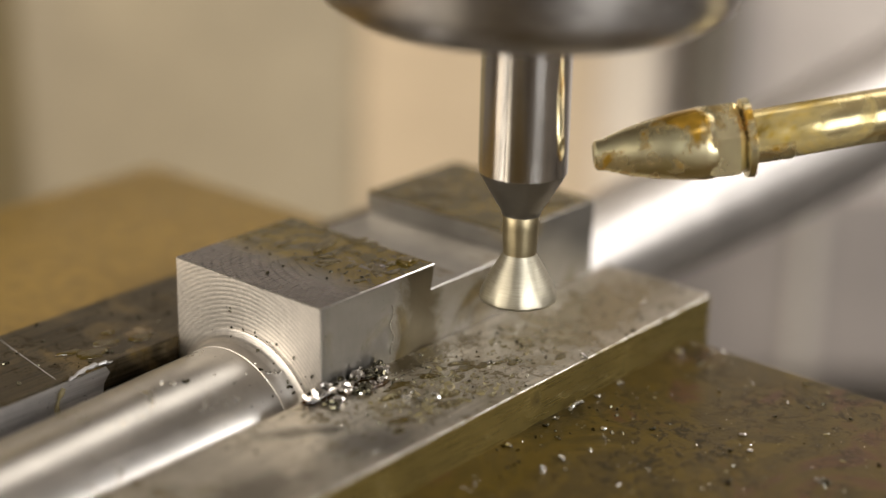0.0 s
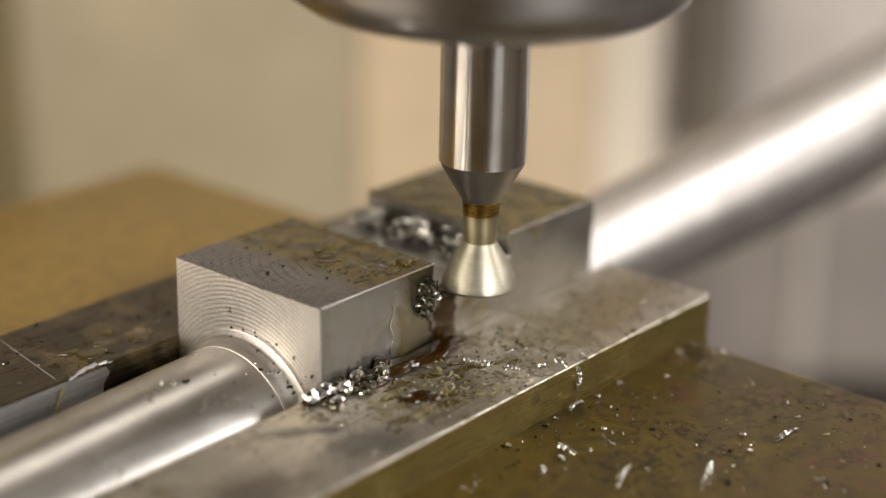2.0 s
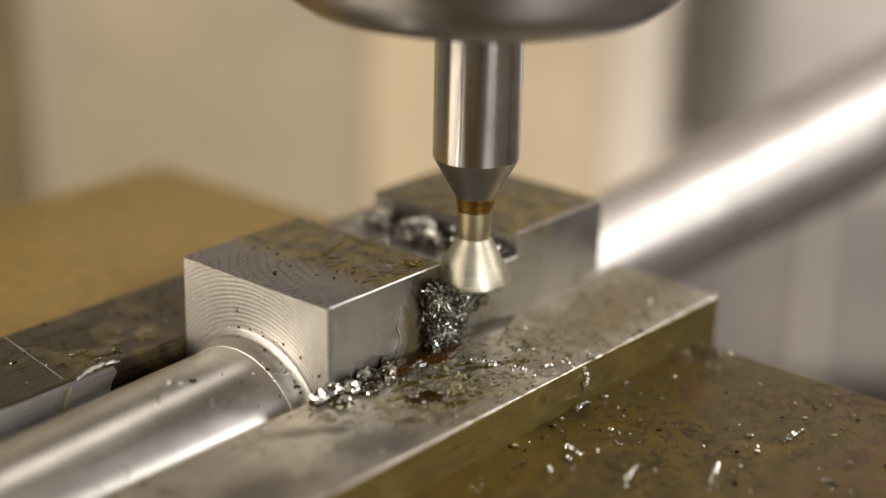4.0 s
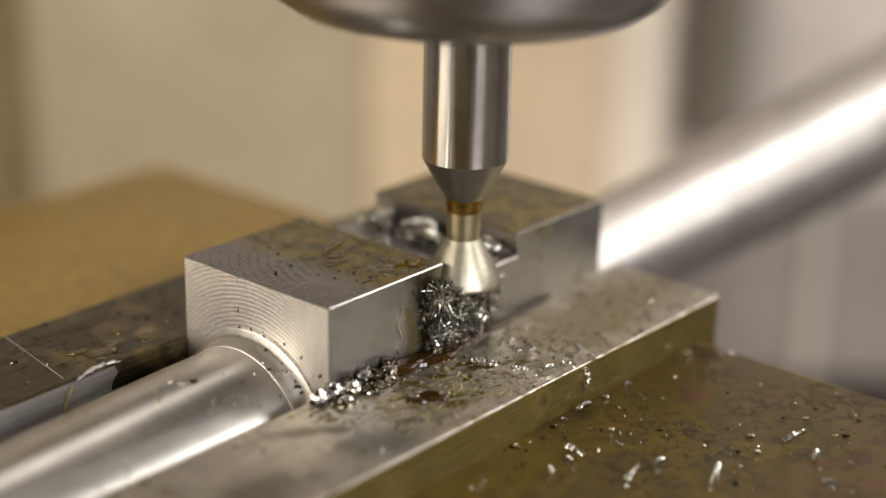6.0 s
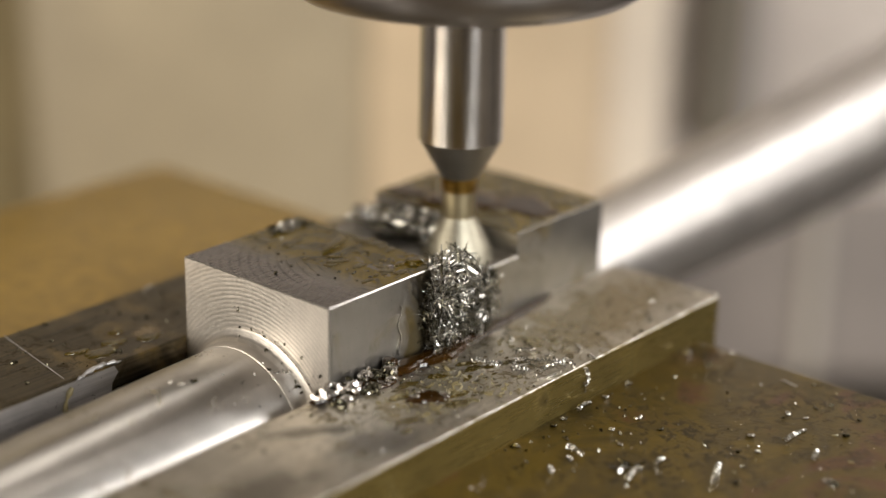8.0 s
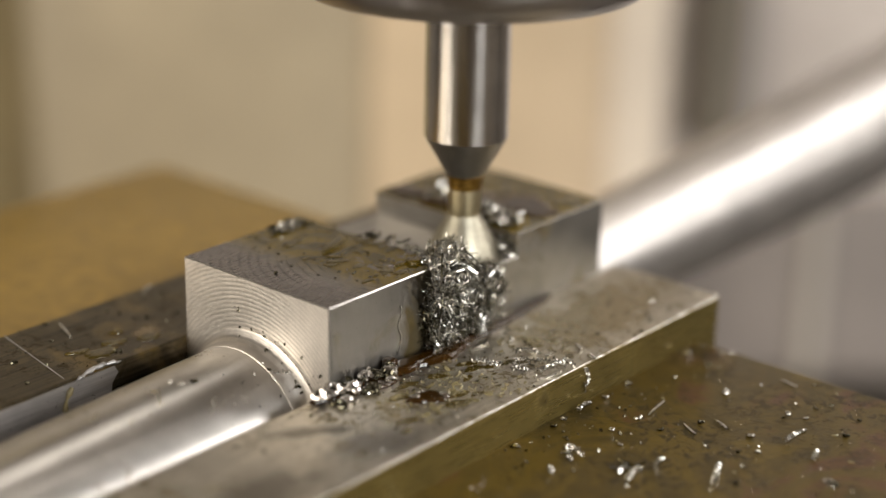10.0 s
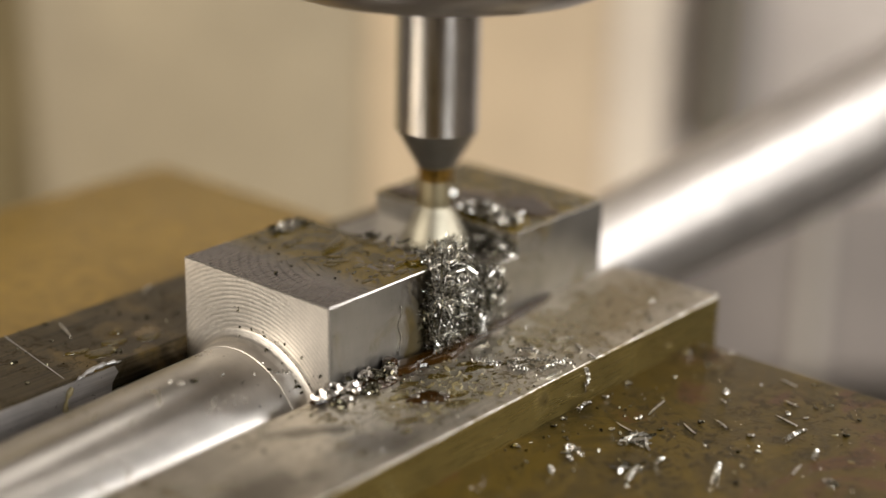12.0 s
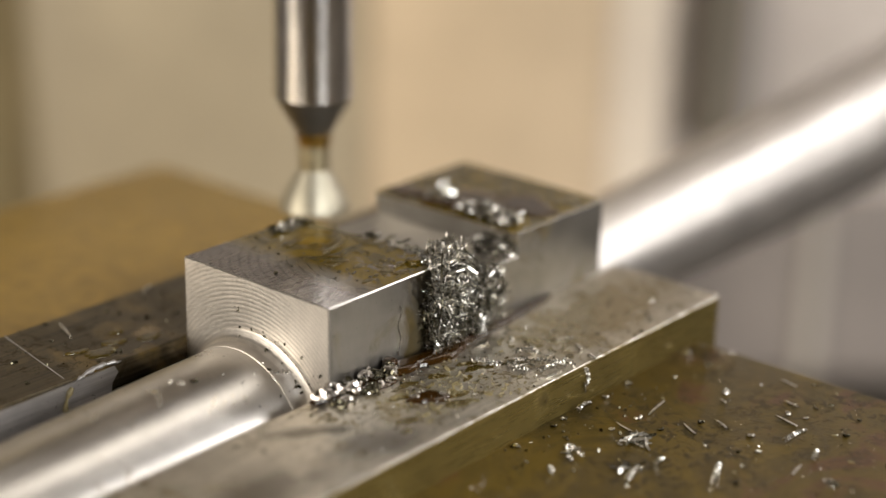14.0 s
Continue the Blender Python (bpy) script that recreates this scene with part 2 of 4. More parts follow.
def oil_material(name, colour, clear):
    m, t, b = nodes_of(name)
    b.inputs["Base Color"].default_value = (*colour, 1)
    b.inputs["Roughness"].default_value = 0.03
    b.inputs["IOR"].default_value = 1.47
    b.inputs["Transmission Weight"].default_value = clear
    n = grain(t, spread(t), 0.5)
    relief(t, b, n, 0.25, 0.15)
    return m


OILM = oil_material("amber_cutting_oil", (0.065, 0.027, 0.003), 0.6)
GREASE = paint("yellowish_grease", (0.19, 0.155, 0.075), 0.35, 0.3, 0.4, 0.05)
FILM = oil_material("olive_oil_film", (0.22, 0.15, 0.02), 0.75)

# ---- mesh helpers ----


def part(name, bm, material, parent=None, label="", smooth=35):
    """Links a bmesh in millimetres as one mesh object."""
    for v in bm.verts:
        v.co *= U
    me = bpy.data.meshes.new(name)
    bmesh.ops.recalc_face_normals(bm, faces=bm.faces)
    bm.to_mesh(me)
    bm.free()
    me.materials.append(material)
    if smooth:
        for f in me.polygons:
            f.use_smooth = True
        me.set_sharp_from_angle(angle=radians(smooth))
    ob = new(name, me)
    ob.parent = parent
    return tagged(ob, label) if label else ob


def holder(name, x=0, y=0, z=0):
    ob = new(name)
    ob.empty_display_size = 0.005
    ob.location = (x * U, y * U, z * U)
    return ob


def slab(x0, x1, y0, y1, z0, z1, bevel=0.4, segments=2):
    bm = bmesh.new()
    bmesh.ops.create_cube(bm, size=1)
    for v in bm.verts:
        v.co = ((x0 + x1) / 2 + v.co.x * (x1 - x0), (y0 + y1) / 2 + v.co.y * (y1 - y0), (z0 + z1) / 2 + v.co.z * (z1 - z0))
    if bevel:
        bmesh.ops.bevel(bm, geom=bm.edges[:], offset=bevel, segments=segments, profile=0.6, affect="EDGES")
    return bm


def turned(profile, segments=64, axis="z", at=(0, 0, 0)):
    """A body of revolution from (radius, height) pairs, closed at both ends."""
    bm = bmesh.new()
    rings = []
    for r, h in profile:
        ring = []
        for i in range(segments):
            a = 2 * math.pi * i / segments
            c, s = r * math.cos(a), r * math.sin(a)
            p = (c, s, h) if axis == "z" else (h, c, s)
            ring.append(bm.verts.new((p[0] + at[0], p[1] + at[1], p[2] + at[2])))
        rings.append(ring)
    for a, b in zip(rings, rings[1:]):
        for i in range(segments):
            j = (i + 1) % segments
            bm.faces.new((a[i], a[j], b[j], b[i]))
    bm.faces.new(rings[0][::-1]), bm.faces.new(rings[-1])
    return bm


def tube(points, radii, segments=24):
    """A round bar swept along points."""
    bm = bmesh.new()
    pts = [Vector(p) for p in points]
    rings, side = [], None
    for i, p in enumerate(pts):
        d = (pts[min(i + 1, len(pts) - 1)] - pts[max(i - 1, 0)]).normalized()
        side = (Vector((0, 0, 1)).cross(d) if side is None else side - d * side.dot(d)).normalized()
        up = d.cross(side)
        rings.append([bm.verts.new(p + radii[i] * (math.cos(a) * side + math.sin(a) * up))
                      for a in (2 * math.pi * k / segments for k in range(segments))])
    for a, b in zip(rings, rings[1:]):
        for i in range(segments):
            j = (i + 1) % segments
            bm.faces.new((a[i], a[j], b[j], b[i]))
    bm.faces.new(rings[0][::-1]), bm.faces.new(rings[-1])
    return bm


# ---- setting ----


def window_frame(name, place, width, height):
    """A painted frame with a sill, added round an area light that faces the machine, clear of the walls."""
    m = look(Vector(place), Vector((0, 0, 0)))
    w, h = width * 500, height * 500
    bm = bmesh.new()
    for x0, x1, y0, y1 in ((-w - 60, -w, -h - 60, h + 60), (w, w + 60, -h - 60, h + 60), (-w, w, h, h + 60), (-w, w, -h - 60, -h)):
        tmp = slab(x0, x1, y0, y1, -5, 55, 4, 1)
        me = bpy.data.meshes.new("tmp")
        tmp.to_mesh(me)
        tmp.free()
        bm.from_mesh(me)
        bpy.data.meshes.remove(me)
    ob = part(name, bm, PALE)
    ob.matrix_world = m
    return tagged(ob, "pale window frame added round an unseen area light", "window", kind="structure")


def back_place(u, d):
    """A place behind the vise: u to the side of the view's middle, d ahead of the lens, on the level."""
    return Vector((EYE.x, EYE.y, 0)) + AHEAD * d + RIGHT * u


def setting():
    window_frame("window_1", (-1.42, 0.55, 0.30), 1.0, 0.9)
    window_frame("window_2", (-0.40, -1.42, 0.42), 0.6, 0.9)
    window_frame("window_3", (1.40, -0.22, 0.95), 1.0, 0.55)
    window_frame("window_4", (1.00, -1.24, 0.62), 0.40, 0.50)
    # Room shell out of view; it bounds the reflections and bounced light.
    tagged(part("floor", slab(-1800, 1800, -1800, 1800, -960, -940, 0), FLOORM), "grey concrete workshop floor", "floor", kind="structure")
    tagged(part("ceiling", slab(-1820, 1820, -1820, 1820, 1500, 1520, 0), ROOM), "plain plastered ceiling", "ceiling", kind="structure")
    for n, b in (("wall_west", (-1820, -1800, -1800, 1800)), ("wall_east", (1800, 1820, -1800, 1800)),
                 ("wall_south", (-1820, 1820, -1820, -1800)), ("wall_north", (-1820, 1820, 1800, 1820))):
        tagged(part(n, slab(*b, -940, 1500, 0), ROOM), "plain warm grey plastered workshop wall", "wall", kind="structure")
    tagged(part("machine_table", slab(-420, 620, -240, 330, -230, -150, 3), TABLE), "oily cast iron milling machine table", "machine table")
    tagged(part("table_pedestal", slab(-150, 350, -150, 240, -940, -230, 10), GREYM), "grey painted machine pedestal under the table", "pedestal")
    mill = holder("milling_machine")
    tagged(mill, "beige milling machine column, out of focus, with an added unseen dark head", "milling machine")
    mill.location = (0, 0, -0.94)
    cab = holder("grey_cabinet")
    tagged(cab, "warm grey painted cabinet behind the machine, out of focus", "cabinet")
    cab.location = (0, 0, -0.94)
    for owner, name, u0, u1, d, z0, z1, thick, mat, label, bev in (
            (mill, "column", -27, 49, 520, -940, 70, 60, WALLM, "beige painted column", 1),
            (mill, "column_cover", -136, -27.5, 523, -940, 70, 60, COVER, "beige cover panel, toned down for fainter light", 1),
            # Out of view, added so that the steel tops reflect something dark.
            (mill, "milling_head", -300, 49, 505, 74, 190, 90, HEADM, "dark box added above the view for the steel's reflections", 10),
            (mill, "side_panel", -420, -136.5, 560, -940, 420, 30, SIDE, "olive side panel", 3),
            (mill, "cover_edge", 49.2, 67, 519, -940, 420, 40, PALE, "pale edge of the cover", 1),
            (cab, "cabinet_body", 68.5, 420, 545, -940, 420, 60, GREYM, "", 3),
            (cab, "lower_panel", 69, 420, 541, -940, -84, 8, LOWER, "darker lower panel", 3),
            (cab, "seam", 122, 127, 537, -940, -90, 3.4, SEAM, "thin seam strip", 1),
            (cab, "dark_post", 77, 95, 535, -66, 420, 9, POST, "dark upright post", 3)):
        bm = slab(u0, u1, 0, thick, z0, z1, bev)
        bm.transform(Matrix.Translation(back_place(0, d)) @ Matrix.Rotation(math.atan2(RIGHT.y, RIGHT.x), 4, "Z"))
        ob = part(name, bm, mat, owner, label)
        ob.matrix_parent_inverse = Matrix.Translation((0, 0, 0.94))


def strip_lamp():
    """A long painted reflector added out of view over the machine, tilted towards the vise, on two rods from the
    ceiling.
    """
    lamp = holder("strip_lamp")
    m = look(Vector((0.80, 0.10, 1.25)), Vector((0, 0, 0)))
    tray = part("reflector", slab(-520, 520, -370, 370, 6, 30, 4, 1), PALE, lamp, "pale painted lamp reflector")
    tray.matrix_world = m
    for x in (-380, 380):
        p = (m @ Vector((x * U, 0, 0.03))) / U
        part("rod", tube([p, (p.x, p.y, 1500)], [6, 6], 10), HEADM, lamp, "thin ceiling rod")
    return tagged(lamp, "unseen lamp body added under the ceiling for an extra light", "ceiling lamp")


def vise():
    v = holder("milling_vise", 20, 15, -150)
    M = Matrix.Translation(v.location).inverted()

    def add(name, bm, mat, label=""):
        ob = part(name, bm, mat, v, label, smooth=20)
        ob.matrix_parent_inverse = M
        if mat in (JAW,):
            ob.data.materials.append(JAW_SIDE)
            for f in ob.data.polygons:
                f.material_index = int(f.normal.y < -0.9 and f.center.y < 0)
        return ob
    add("fixed_jaw_body", slab(-170, 60.6, -95, -0.3, -60, -5.93, 0.8), BODY, "brown oily cast iron jaw body")
    add("moving_jaw_body", slab(-170, 61.8, 28.4, 106, -60, -5.93, 0.8), LIT_OCHRE, "oily cast iron jaw body in a lit ochre tone")
    add("fixed_jaw_plate", slab(-170, 65.2, -19.08, 0.0, -30, 0, 0.11, 1), JAW, "ground steel jaw plate with oil and chips")
    add("moving_jaw_plate", slab(-170, 63, 28.0, 46.5, -30, 0, 0.2, 1), JAW_DARK, "scratched ground steel jaw plate")
    add("vise_bed", slab(-170, 60, -95, 106, -150, -60, 2), BODY)
    # Bright slab for light on the inner side, ending at the block's shadow.
    rim = [(-92, -0.5), (-40, -0.6), (-27, -0.5), (-20.5, -0.35), (-15.5, -0.3), (-13.0, -0.35), (-12.4, -1.4), (-13.6, -2.6), (-13.9, -4.2), (-15.6, -5.6), (-16.4, -7.4), (-18.6, -12), (-92, -12)]
    bm = bmesh.new()
    f0 = [bm.verts.new((x, 28.0, z)) for x, z in rim]
    f1 = [bm.verts.new((x, 27.75 if -90 < x < -13 and z > -11 else 27.9, z)) for x, z in rim]
    for i in range(len(rim)):
        j = (i + 1) % len(rim)
        bm.faces.new((f0[i], f0[j], f1[j], f1[i]))
    bm.faces.new(f1), bm.faces.new(f0[::-1])
    add("worn_patch", bm, LIT_BARE, "patch of light painted on the jaw plate's inner side")
    burr = [(-19.4 + 7.4 * k / 14, 27.7 + 0.5 * math.sin(math.pi * k / 14), -0.7 + 1.0 * math.sin(math.pi * (0.15 + 0.55 * k / 14)) + 0.1 * math.sin(k * 2.3)) for k in range(15)]
    add("burr", tube(burr, [0.14 + 0.2 * math.sin(math.pi * k / 14) ** 0.7 + 0.08 * math.sin(k * 1.7) for k in range(15)], 8), LIT_BARE, "bright burr curled over the jaw edge")
    drip = [(-20.4 - 0.9 * math.sin(k * 0.5) - 0.12 * k, 27.55, -0.9 - 0.75 * k) for k in range(10)]
    add("grease_run", tube(drip, [0.30 + 0.16 * math.sin(k * 2.1) for k in range(10)], 8), GREASE, "yellowish grease run down the jaw's inner side")
    add("scribed_line", tube([(-20.6, 29.0, 0.0), (-17.5, 46.3, 0.0)], [0.07, 0.07], 6), LIT_BARE, "fine scribed line across the jaw plate")
    return tagged(v, "oily steel milling vise gripping the workpiece between ground jaws", "vise")


def workpiece():
    w = holder("workpiece", 30, 14, -30)
    M = Matrix.Translation(w.location).inverted()
    bm = bmesh.new()
    prof = [(0, -30), (60.63, -30), (60.63, 12), (39.2, 12), (39.7, 8.4), (22.0, 8.4), (22.73, 12), (0, 12)]
    a = [bm.verts.new((x, 0.02, z)) for x, z in prof]
    b = [bm.verts.new((x, 27.98, z)) for x, z in prof]
    bm.faces.new(a), bm.faces.new(b[::-1])
    for i in range(len(prof)):
        j = (i + 1) % len(prof)
        bm.faces.new((a[i], b[i], b[j], a[j]))
    bmesh.ops.recalc_face_normals(bm, faces=bm.faces)
    bmesh.ops.bevel(bm, geom=bm.edges[:], offset=0.15, segments=1, profile=0.5, affect="EDGES")
    body = part("body", bm, BLOCK, w, "milled steel block with a dovetail slot across it", smooth=20)
    body.data.materials.append(FACE)
    body.data.materials.append(BLOCK_SIDE)
    body.data.materials.append(SHAFT)
    body.data.materials.append(SLOT)
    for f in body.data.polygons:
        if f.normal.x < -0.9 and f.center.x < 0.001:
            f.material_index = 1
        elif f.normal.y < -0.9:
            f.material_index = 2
        elif 0.0215 < f.center.x < 0.0398 and f.center.z < 0.0118 and f.center.z > 0.008:
            f.material_index = 4    # slot floor and walls
        elif max(abs(c) for c in f.normal) < 0.9 and f.center.x < 0.0228:
            f.material_index = 3    # near chamfers: the edge highlight is put into a lighter steel
    prof = [(13.6, 0.4), (13.5, -0.3), (12.9, -0.9), (12.4, -1.5), (12.15, -2.4), (11.9, -12), (10.7, -40), (9.6, -70), (8.6, -100), (8.0, -102)]
    lip = [(13.9, 0.1), (13.95, -0.3), (13.5, -0.55), (13.2, -0.75), (12.9, -1.1), (12.6, -1.5), (12.4, -2.1), (12.25, -3.0), (11.9, -3.1)]
    shoulder = part("shoulder", turned(lip, 96, "x", (0, 14, -9.2)), FACE, w, "stepped shoulder ring with tool marks", smooth=25)
    front = part("front_shaft", turned(prof, 96, "x", (0, 14, -9.2)), SHAFT, w, "turned steel shaft with a filleted shoulder")
    pts, rad = [], []
    for i in range(29):
        x = 60 + i * 8
        k = (x - 60) / 100
        pts.append((x, 14, -7.1 + 1.9 * k + 1.8 * k * k)), rad.append(8.2 + 5.6 * k - 1.1 * k * k)
    rear = part("rear_shaft", tube(pts, rad, 64), SATIN, w, "smooth bright steel handle flaring upward")
    for ob in (body, shoulder, front, rear):
        ob.matrix_parent_inverse = M
    return tagged(w, "oily steel workpiece with a slotted square block and round shafts", "workpiece")


def chuck():
    """The spindle nut with the dovetail cutter; its origin lies on the axis at the cutter's lower face."""
    c = holder("milling_chuck")
    nut = [(7.2, 41.0), (7.4, 39.7), (19.0, 39.1), (23.4, 39.7), (26.6, 41.9), (27.6, 44.0), (28.0, 62), (27, 64), (27, 120)]
    part("chuck_nut", turned(nut, 96), NUT, c, "large rounded steel collet nut")
    cutter = part("dovetail_cutter", turned([(5.6, 18.0), (6.0, 18.4), (6.0, 44), (5.5, 44.4)], 64), SHANK, c, "ground steel cutter shank")
    part("shoulder", turned([(2.62, 12.2), (2.72, 12.7), (3.05, 13.3), (3.5, 14.0), (5.5, 17.5), (5.98, 18.38), (5.5, 18.8)], 64), CONE, cutter, "dark conical shoulder")
    part("burnt_ring", turned([(2.50, 10.6), (2.53, 10.8), (2.58, 11.6), (2.74, 12.6), (2.6, 12.8)], 48), STRAW, cutter, "straw-coloured oil-burnt ring")
    part("neck", turned([(2.2, 6.2), (2.28, 6.6), (2.36, 8.0), (2.46, 10.6), (2.5, 12.5), (2.3, 12.8)], 48), NECK, cutter, "turned steel neck")
    bm = turned([(4.6, 0.0), (5.25, 0.0), (5.4, 0.35), (5.36, 0.8), (4.55, 2.6), (3.3, 4.9), (2.5, 6.2), (2.25, 6.7), (1.5, 6.7)], 60)
    n = 10
    for v in bm.verts:
        r = math.hypot(v.co.x, v.co.y)
        if v.co.z < 5.5 and r > 2:
            a = (math.atan2(v.co.y, v.co.x) + 0.10 * v.co.z) * n / (2 * math.pi)
            k = 1 - 0.035 * (a % 1.0) * min(1, (5.5 - v.co.z) / 3)
            v.co.x, v.co.y = v.co.x * k, v.co.y * k
    part("head", bm, HEAD, cutter, "bright toothed dovetail head", smooth=25)
    return tagged(c, "spinning steel collet chuck holding a dovetail milling cutter", "milling chuck")


def spout():
    """Oil can spout: brass nozzle with its tip at the origin, along +x, and a bent tube behind it."""
    s = holder("oil_can_spout")
    nozzle = part("nozzle", turned([(0.8, 0.5), (1.5, 0.0), (1.95, 0.3), (2.1, 1.3), (3.1, 4.2), (3.9, 7.6), (4.5, 11.2), (4.8, 14.0), (4.8, 15.4), (4.3, 16.4), (3.6, 17.0), (3.4, 26)], 40, "x"), BRASS, s, "oily conical brass nozzle")
    part("hex_nut", turned([(4.4, 14.2), (5.3, 15.0), (5.4, 18.6), (4.6, 19.4)], 6, "x"), BRASS, nozzle, "worn brass hexagon", smooth=20)
    part("flange", turned([(4.0, 19.5), (5.2, 19.8), (5.3, 20.7), (4.0, 21.1)], 40, "x"), BRASS, nozzle, "thin brass collar")
    part("hanging_oil", turned([(0.1, -2.2), (1.3, -1.8), (2.1, -0.6), (2.1, 0.6), (1.3, 1.7), (0.1, 2.1)], 24, "x", (0.2, 0, -0.9)), OILM, nozzle, "dark oil drop at the tip")
    part("oil_bead", turned([(0.1, 5.2), (0.9, 6.2), (1.5, 8.0), (1.7, 9.8), (1.2, 11.8), (0.1, 13.0)], 24, "x", (0, 0, -3.6)), OILM, nozzle, "dark oil hanging under the nozzle")
    pts = []
    x, z, a = 20.0, 0.0, radians(3)
    for i in range(60):
        pts.append((x, 0, z))
        a -= radians(1.6) if 6 < i < 17 else 0
        x, z = x + 2.4 * math.cos(a), z + 2.4 * math.sin(a)
    part("bent_tube", tube(pts, [3.55] * len(pts), 32), TUBE, s, "bent tarnished metal tube with brown oil streaks")
    return tagged(s, "brass-tipped oil can spout with a bent tube, wet with cutting oil", "oil can")


setting()
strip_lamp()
VISE = vise()
WORK = workpiece()
CHUCK = chuck()
SPOUT = spout()

# ---- swarf and oil ----
ARRIVALS = []      # moving things: (object, resting pose, seconds of arrival)
SWEPT = []         # tangles that the later passes push out of the slot
STOCK = (30, 14, -12)   # inside the uncut steel, where every chip comes from


def lie(ob, m, t):
    """Sets a thing at its place; a chip cut during the clip comes out of the steel at t."""
    ob.matrix_world = m
    if t > 0.05:
        ARRIVALS.append((ob, m, t))
    return ob


def needle_verts(length, width, thick, bend, twist, rng):
    """Cross sections of one thin bent sliver along x."""
    rows = []
    n = 4
    for i in range(n):
        k = i / (n - 1) - 0.5
        a = twist * k
        w = width * (0.55 if i in (0, n - 1) else 1.0) * rng.uniform(0.8, 1.1) / 2
        h = thick / 2
        z = bend * (0.25 - k * k)
        ca, sa = math.cos(a), math.sin(a)
        rows.append([(k * length, y * ca - q * sa, z + y * sa + q * ca) for y, q in ((-w, -h), (w, -h), (w, h), (-w, h))])
    return rows


def add_sliver(bm, rows, m):
    rings = [[bm.verts.new(m @ Vector(p)) for p in r] for r in rows]
    for a, b in zip(rings, rings[1:]):
        for i in range(4):
            j = (i + 1) % 4
            bm.faces.new((a[i], a[j], b[j], b[i]))
    bm.faces.new(rings[0][::-1]), bm.faces.new(rings[-1])


def sliver_mesh(seed, length):
    rng = random.Random(seed)
    bm = bmesh.new()
    add_sliver(bm, needle_verts(length, 0.38, 0.2, rng.uniform(-0.5, 0.5), rng.uniform(-1.2, 1.2), rng), Matrix())
    return bm


def curl_mesh(seed, length):
    """A tightly wound spiral chip along x."""
    rng = random.Random(seed)
    turns = length / 0.55
    n = int(turns * 9)
    pts = []
    for i in range(n + 1):
        k = i / n
        a = 2 * math.pi * turns * k
        r = 0.36 * (1 - 0.4 * k) * rng.uniform(0.92, 1.08)
        pts.append((length * (k - 0.5), r * math.cos(a), 0.4 + r * math.sin(a) + 0.3 * math.sin(3 * k)))
    return tube(pts, [0.14] * len(pts), 5)


def bead_mesh(seed, size):
    """A curled granule: a thick ring segment with a rough skin."""
    rng = random.Random(seed)
    pts, n = [], 9
    for i in range(n):
        a = 4.6 * i / (n - 1)
        r = size * (0.34 + 0.05 * i / n)
        pts.append((r * math.cos(a), r * math.sin(a), size * 0.16 * (i / n - 0.5)))
    rad = [size * (0.24 if 0 < i < n - 1 else 0.14) * rng.uniform(0.85, 1.15) for i in range(n)]
    return tube(pts, rad, 8)


def chip_thing(name, bm, x, y, z, turn, t, label, group, material=None, tip=0.0):
    ob = part(name, bm, material or CHIP)
    tagged(ob, label, "metal chip", group)
    return lie(ob, pose(x * U, y * U, z * U, tip, 0, turn), t)


PLATE_NEEDLES = [
    (35.9, -27.7, 9, 5.1, 9.0), (33.6, -34.6, -117, 3.2, 9.3), (37.7, -36.9, -114, 3.0, 9.4), (28.0, -27.8, -104, 3.2, 11.8),
    (25.5, -31.7, -53, 3.7, 11.9), (26.4, -31.9, -128, 6.0, 11.9), (44.1, -33.3, -106, 1.5, 11.7), (44.7, -43.0, -103, 4.0, 11.7),
    (49.9, -40.8, -103, 2.6, 11.8), (55.6, -37.2, -100, 2.9, 6.4), (33.0, -51.1, 9, 3.3, 11.4), (25.0, -31.6, -97, 3.0, 11.9),
    (17.4, -26.2, -128, 3.2, 8.6), (17.7, -26.5, -17, 3.2, 8.7)]
PLATE_CURLS = [
    (40.9, -46.4, -7, 4.6, 1.3), (37.8, -51.2, 20, 2.4, 5.0), (29.0, -20.4, 1, 3.3, 0), (17.6, -27.2, -99, 2.8, 1.2),
    (17.4, -36.5, 13, 3.8, 1.2), (24.8, -44.3, 25, 5.5, 1.2), (22.2, -37.2, 7, 2.5, 6.0)]
PLATE_BEADS = [
    (47.4, -44.4, 1.3), (33.1, -55.4, 0), (32.9, -56.5, 0), (46.5, -23.7, 0.9), (39.9, -20.3, 0), (34.2, -20.3, 0), (24.5, -20.3, 0),
    (22.1, -20.4, 0), (14.1, -20.5, 0), (11.6, -27.7, 0), (37.5, -41.6, 0), (34.2, -44.8, 0), (36.5, -34.6, 9.0), (46.9, -31.9, 9.0),
    (54.8, -20.5, 0), (58.9, -20.6, 0), (46.8, -41.9, 6.6), (46.5, -51.0, 5.2), (20.3, -29.0, 0), (31.8, -27.4, 6.2), (15.8, -27.7, 0),
    (26.6, -26.8, 0), (31.0, -31.6, 0), (23.7, -30.2, 1.1)]
JAW_NEEDLES = [
    (35.5, -11.9, -26, 2.7, 11.2), (25.7, -4.7, -9, 2.6, 8.5), (29.7, -10.7, -123, 2.4, 11.0), (23.6, -18.0, -11, 3.1, 5.0),
    (28.1, -11.5, -85, 1.9, 6.0), (23.0, -11.7, -139, 2.5, 10.9), (34.5, -15.1, -121, 2.0, 5.0)]
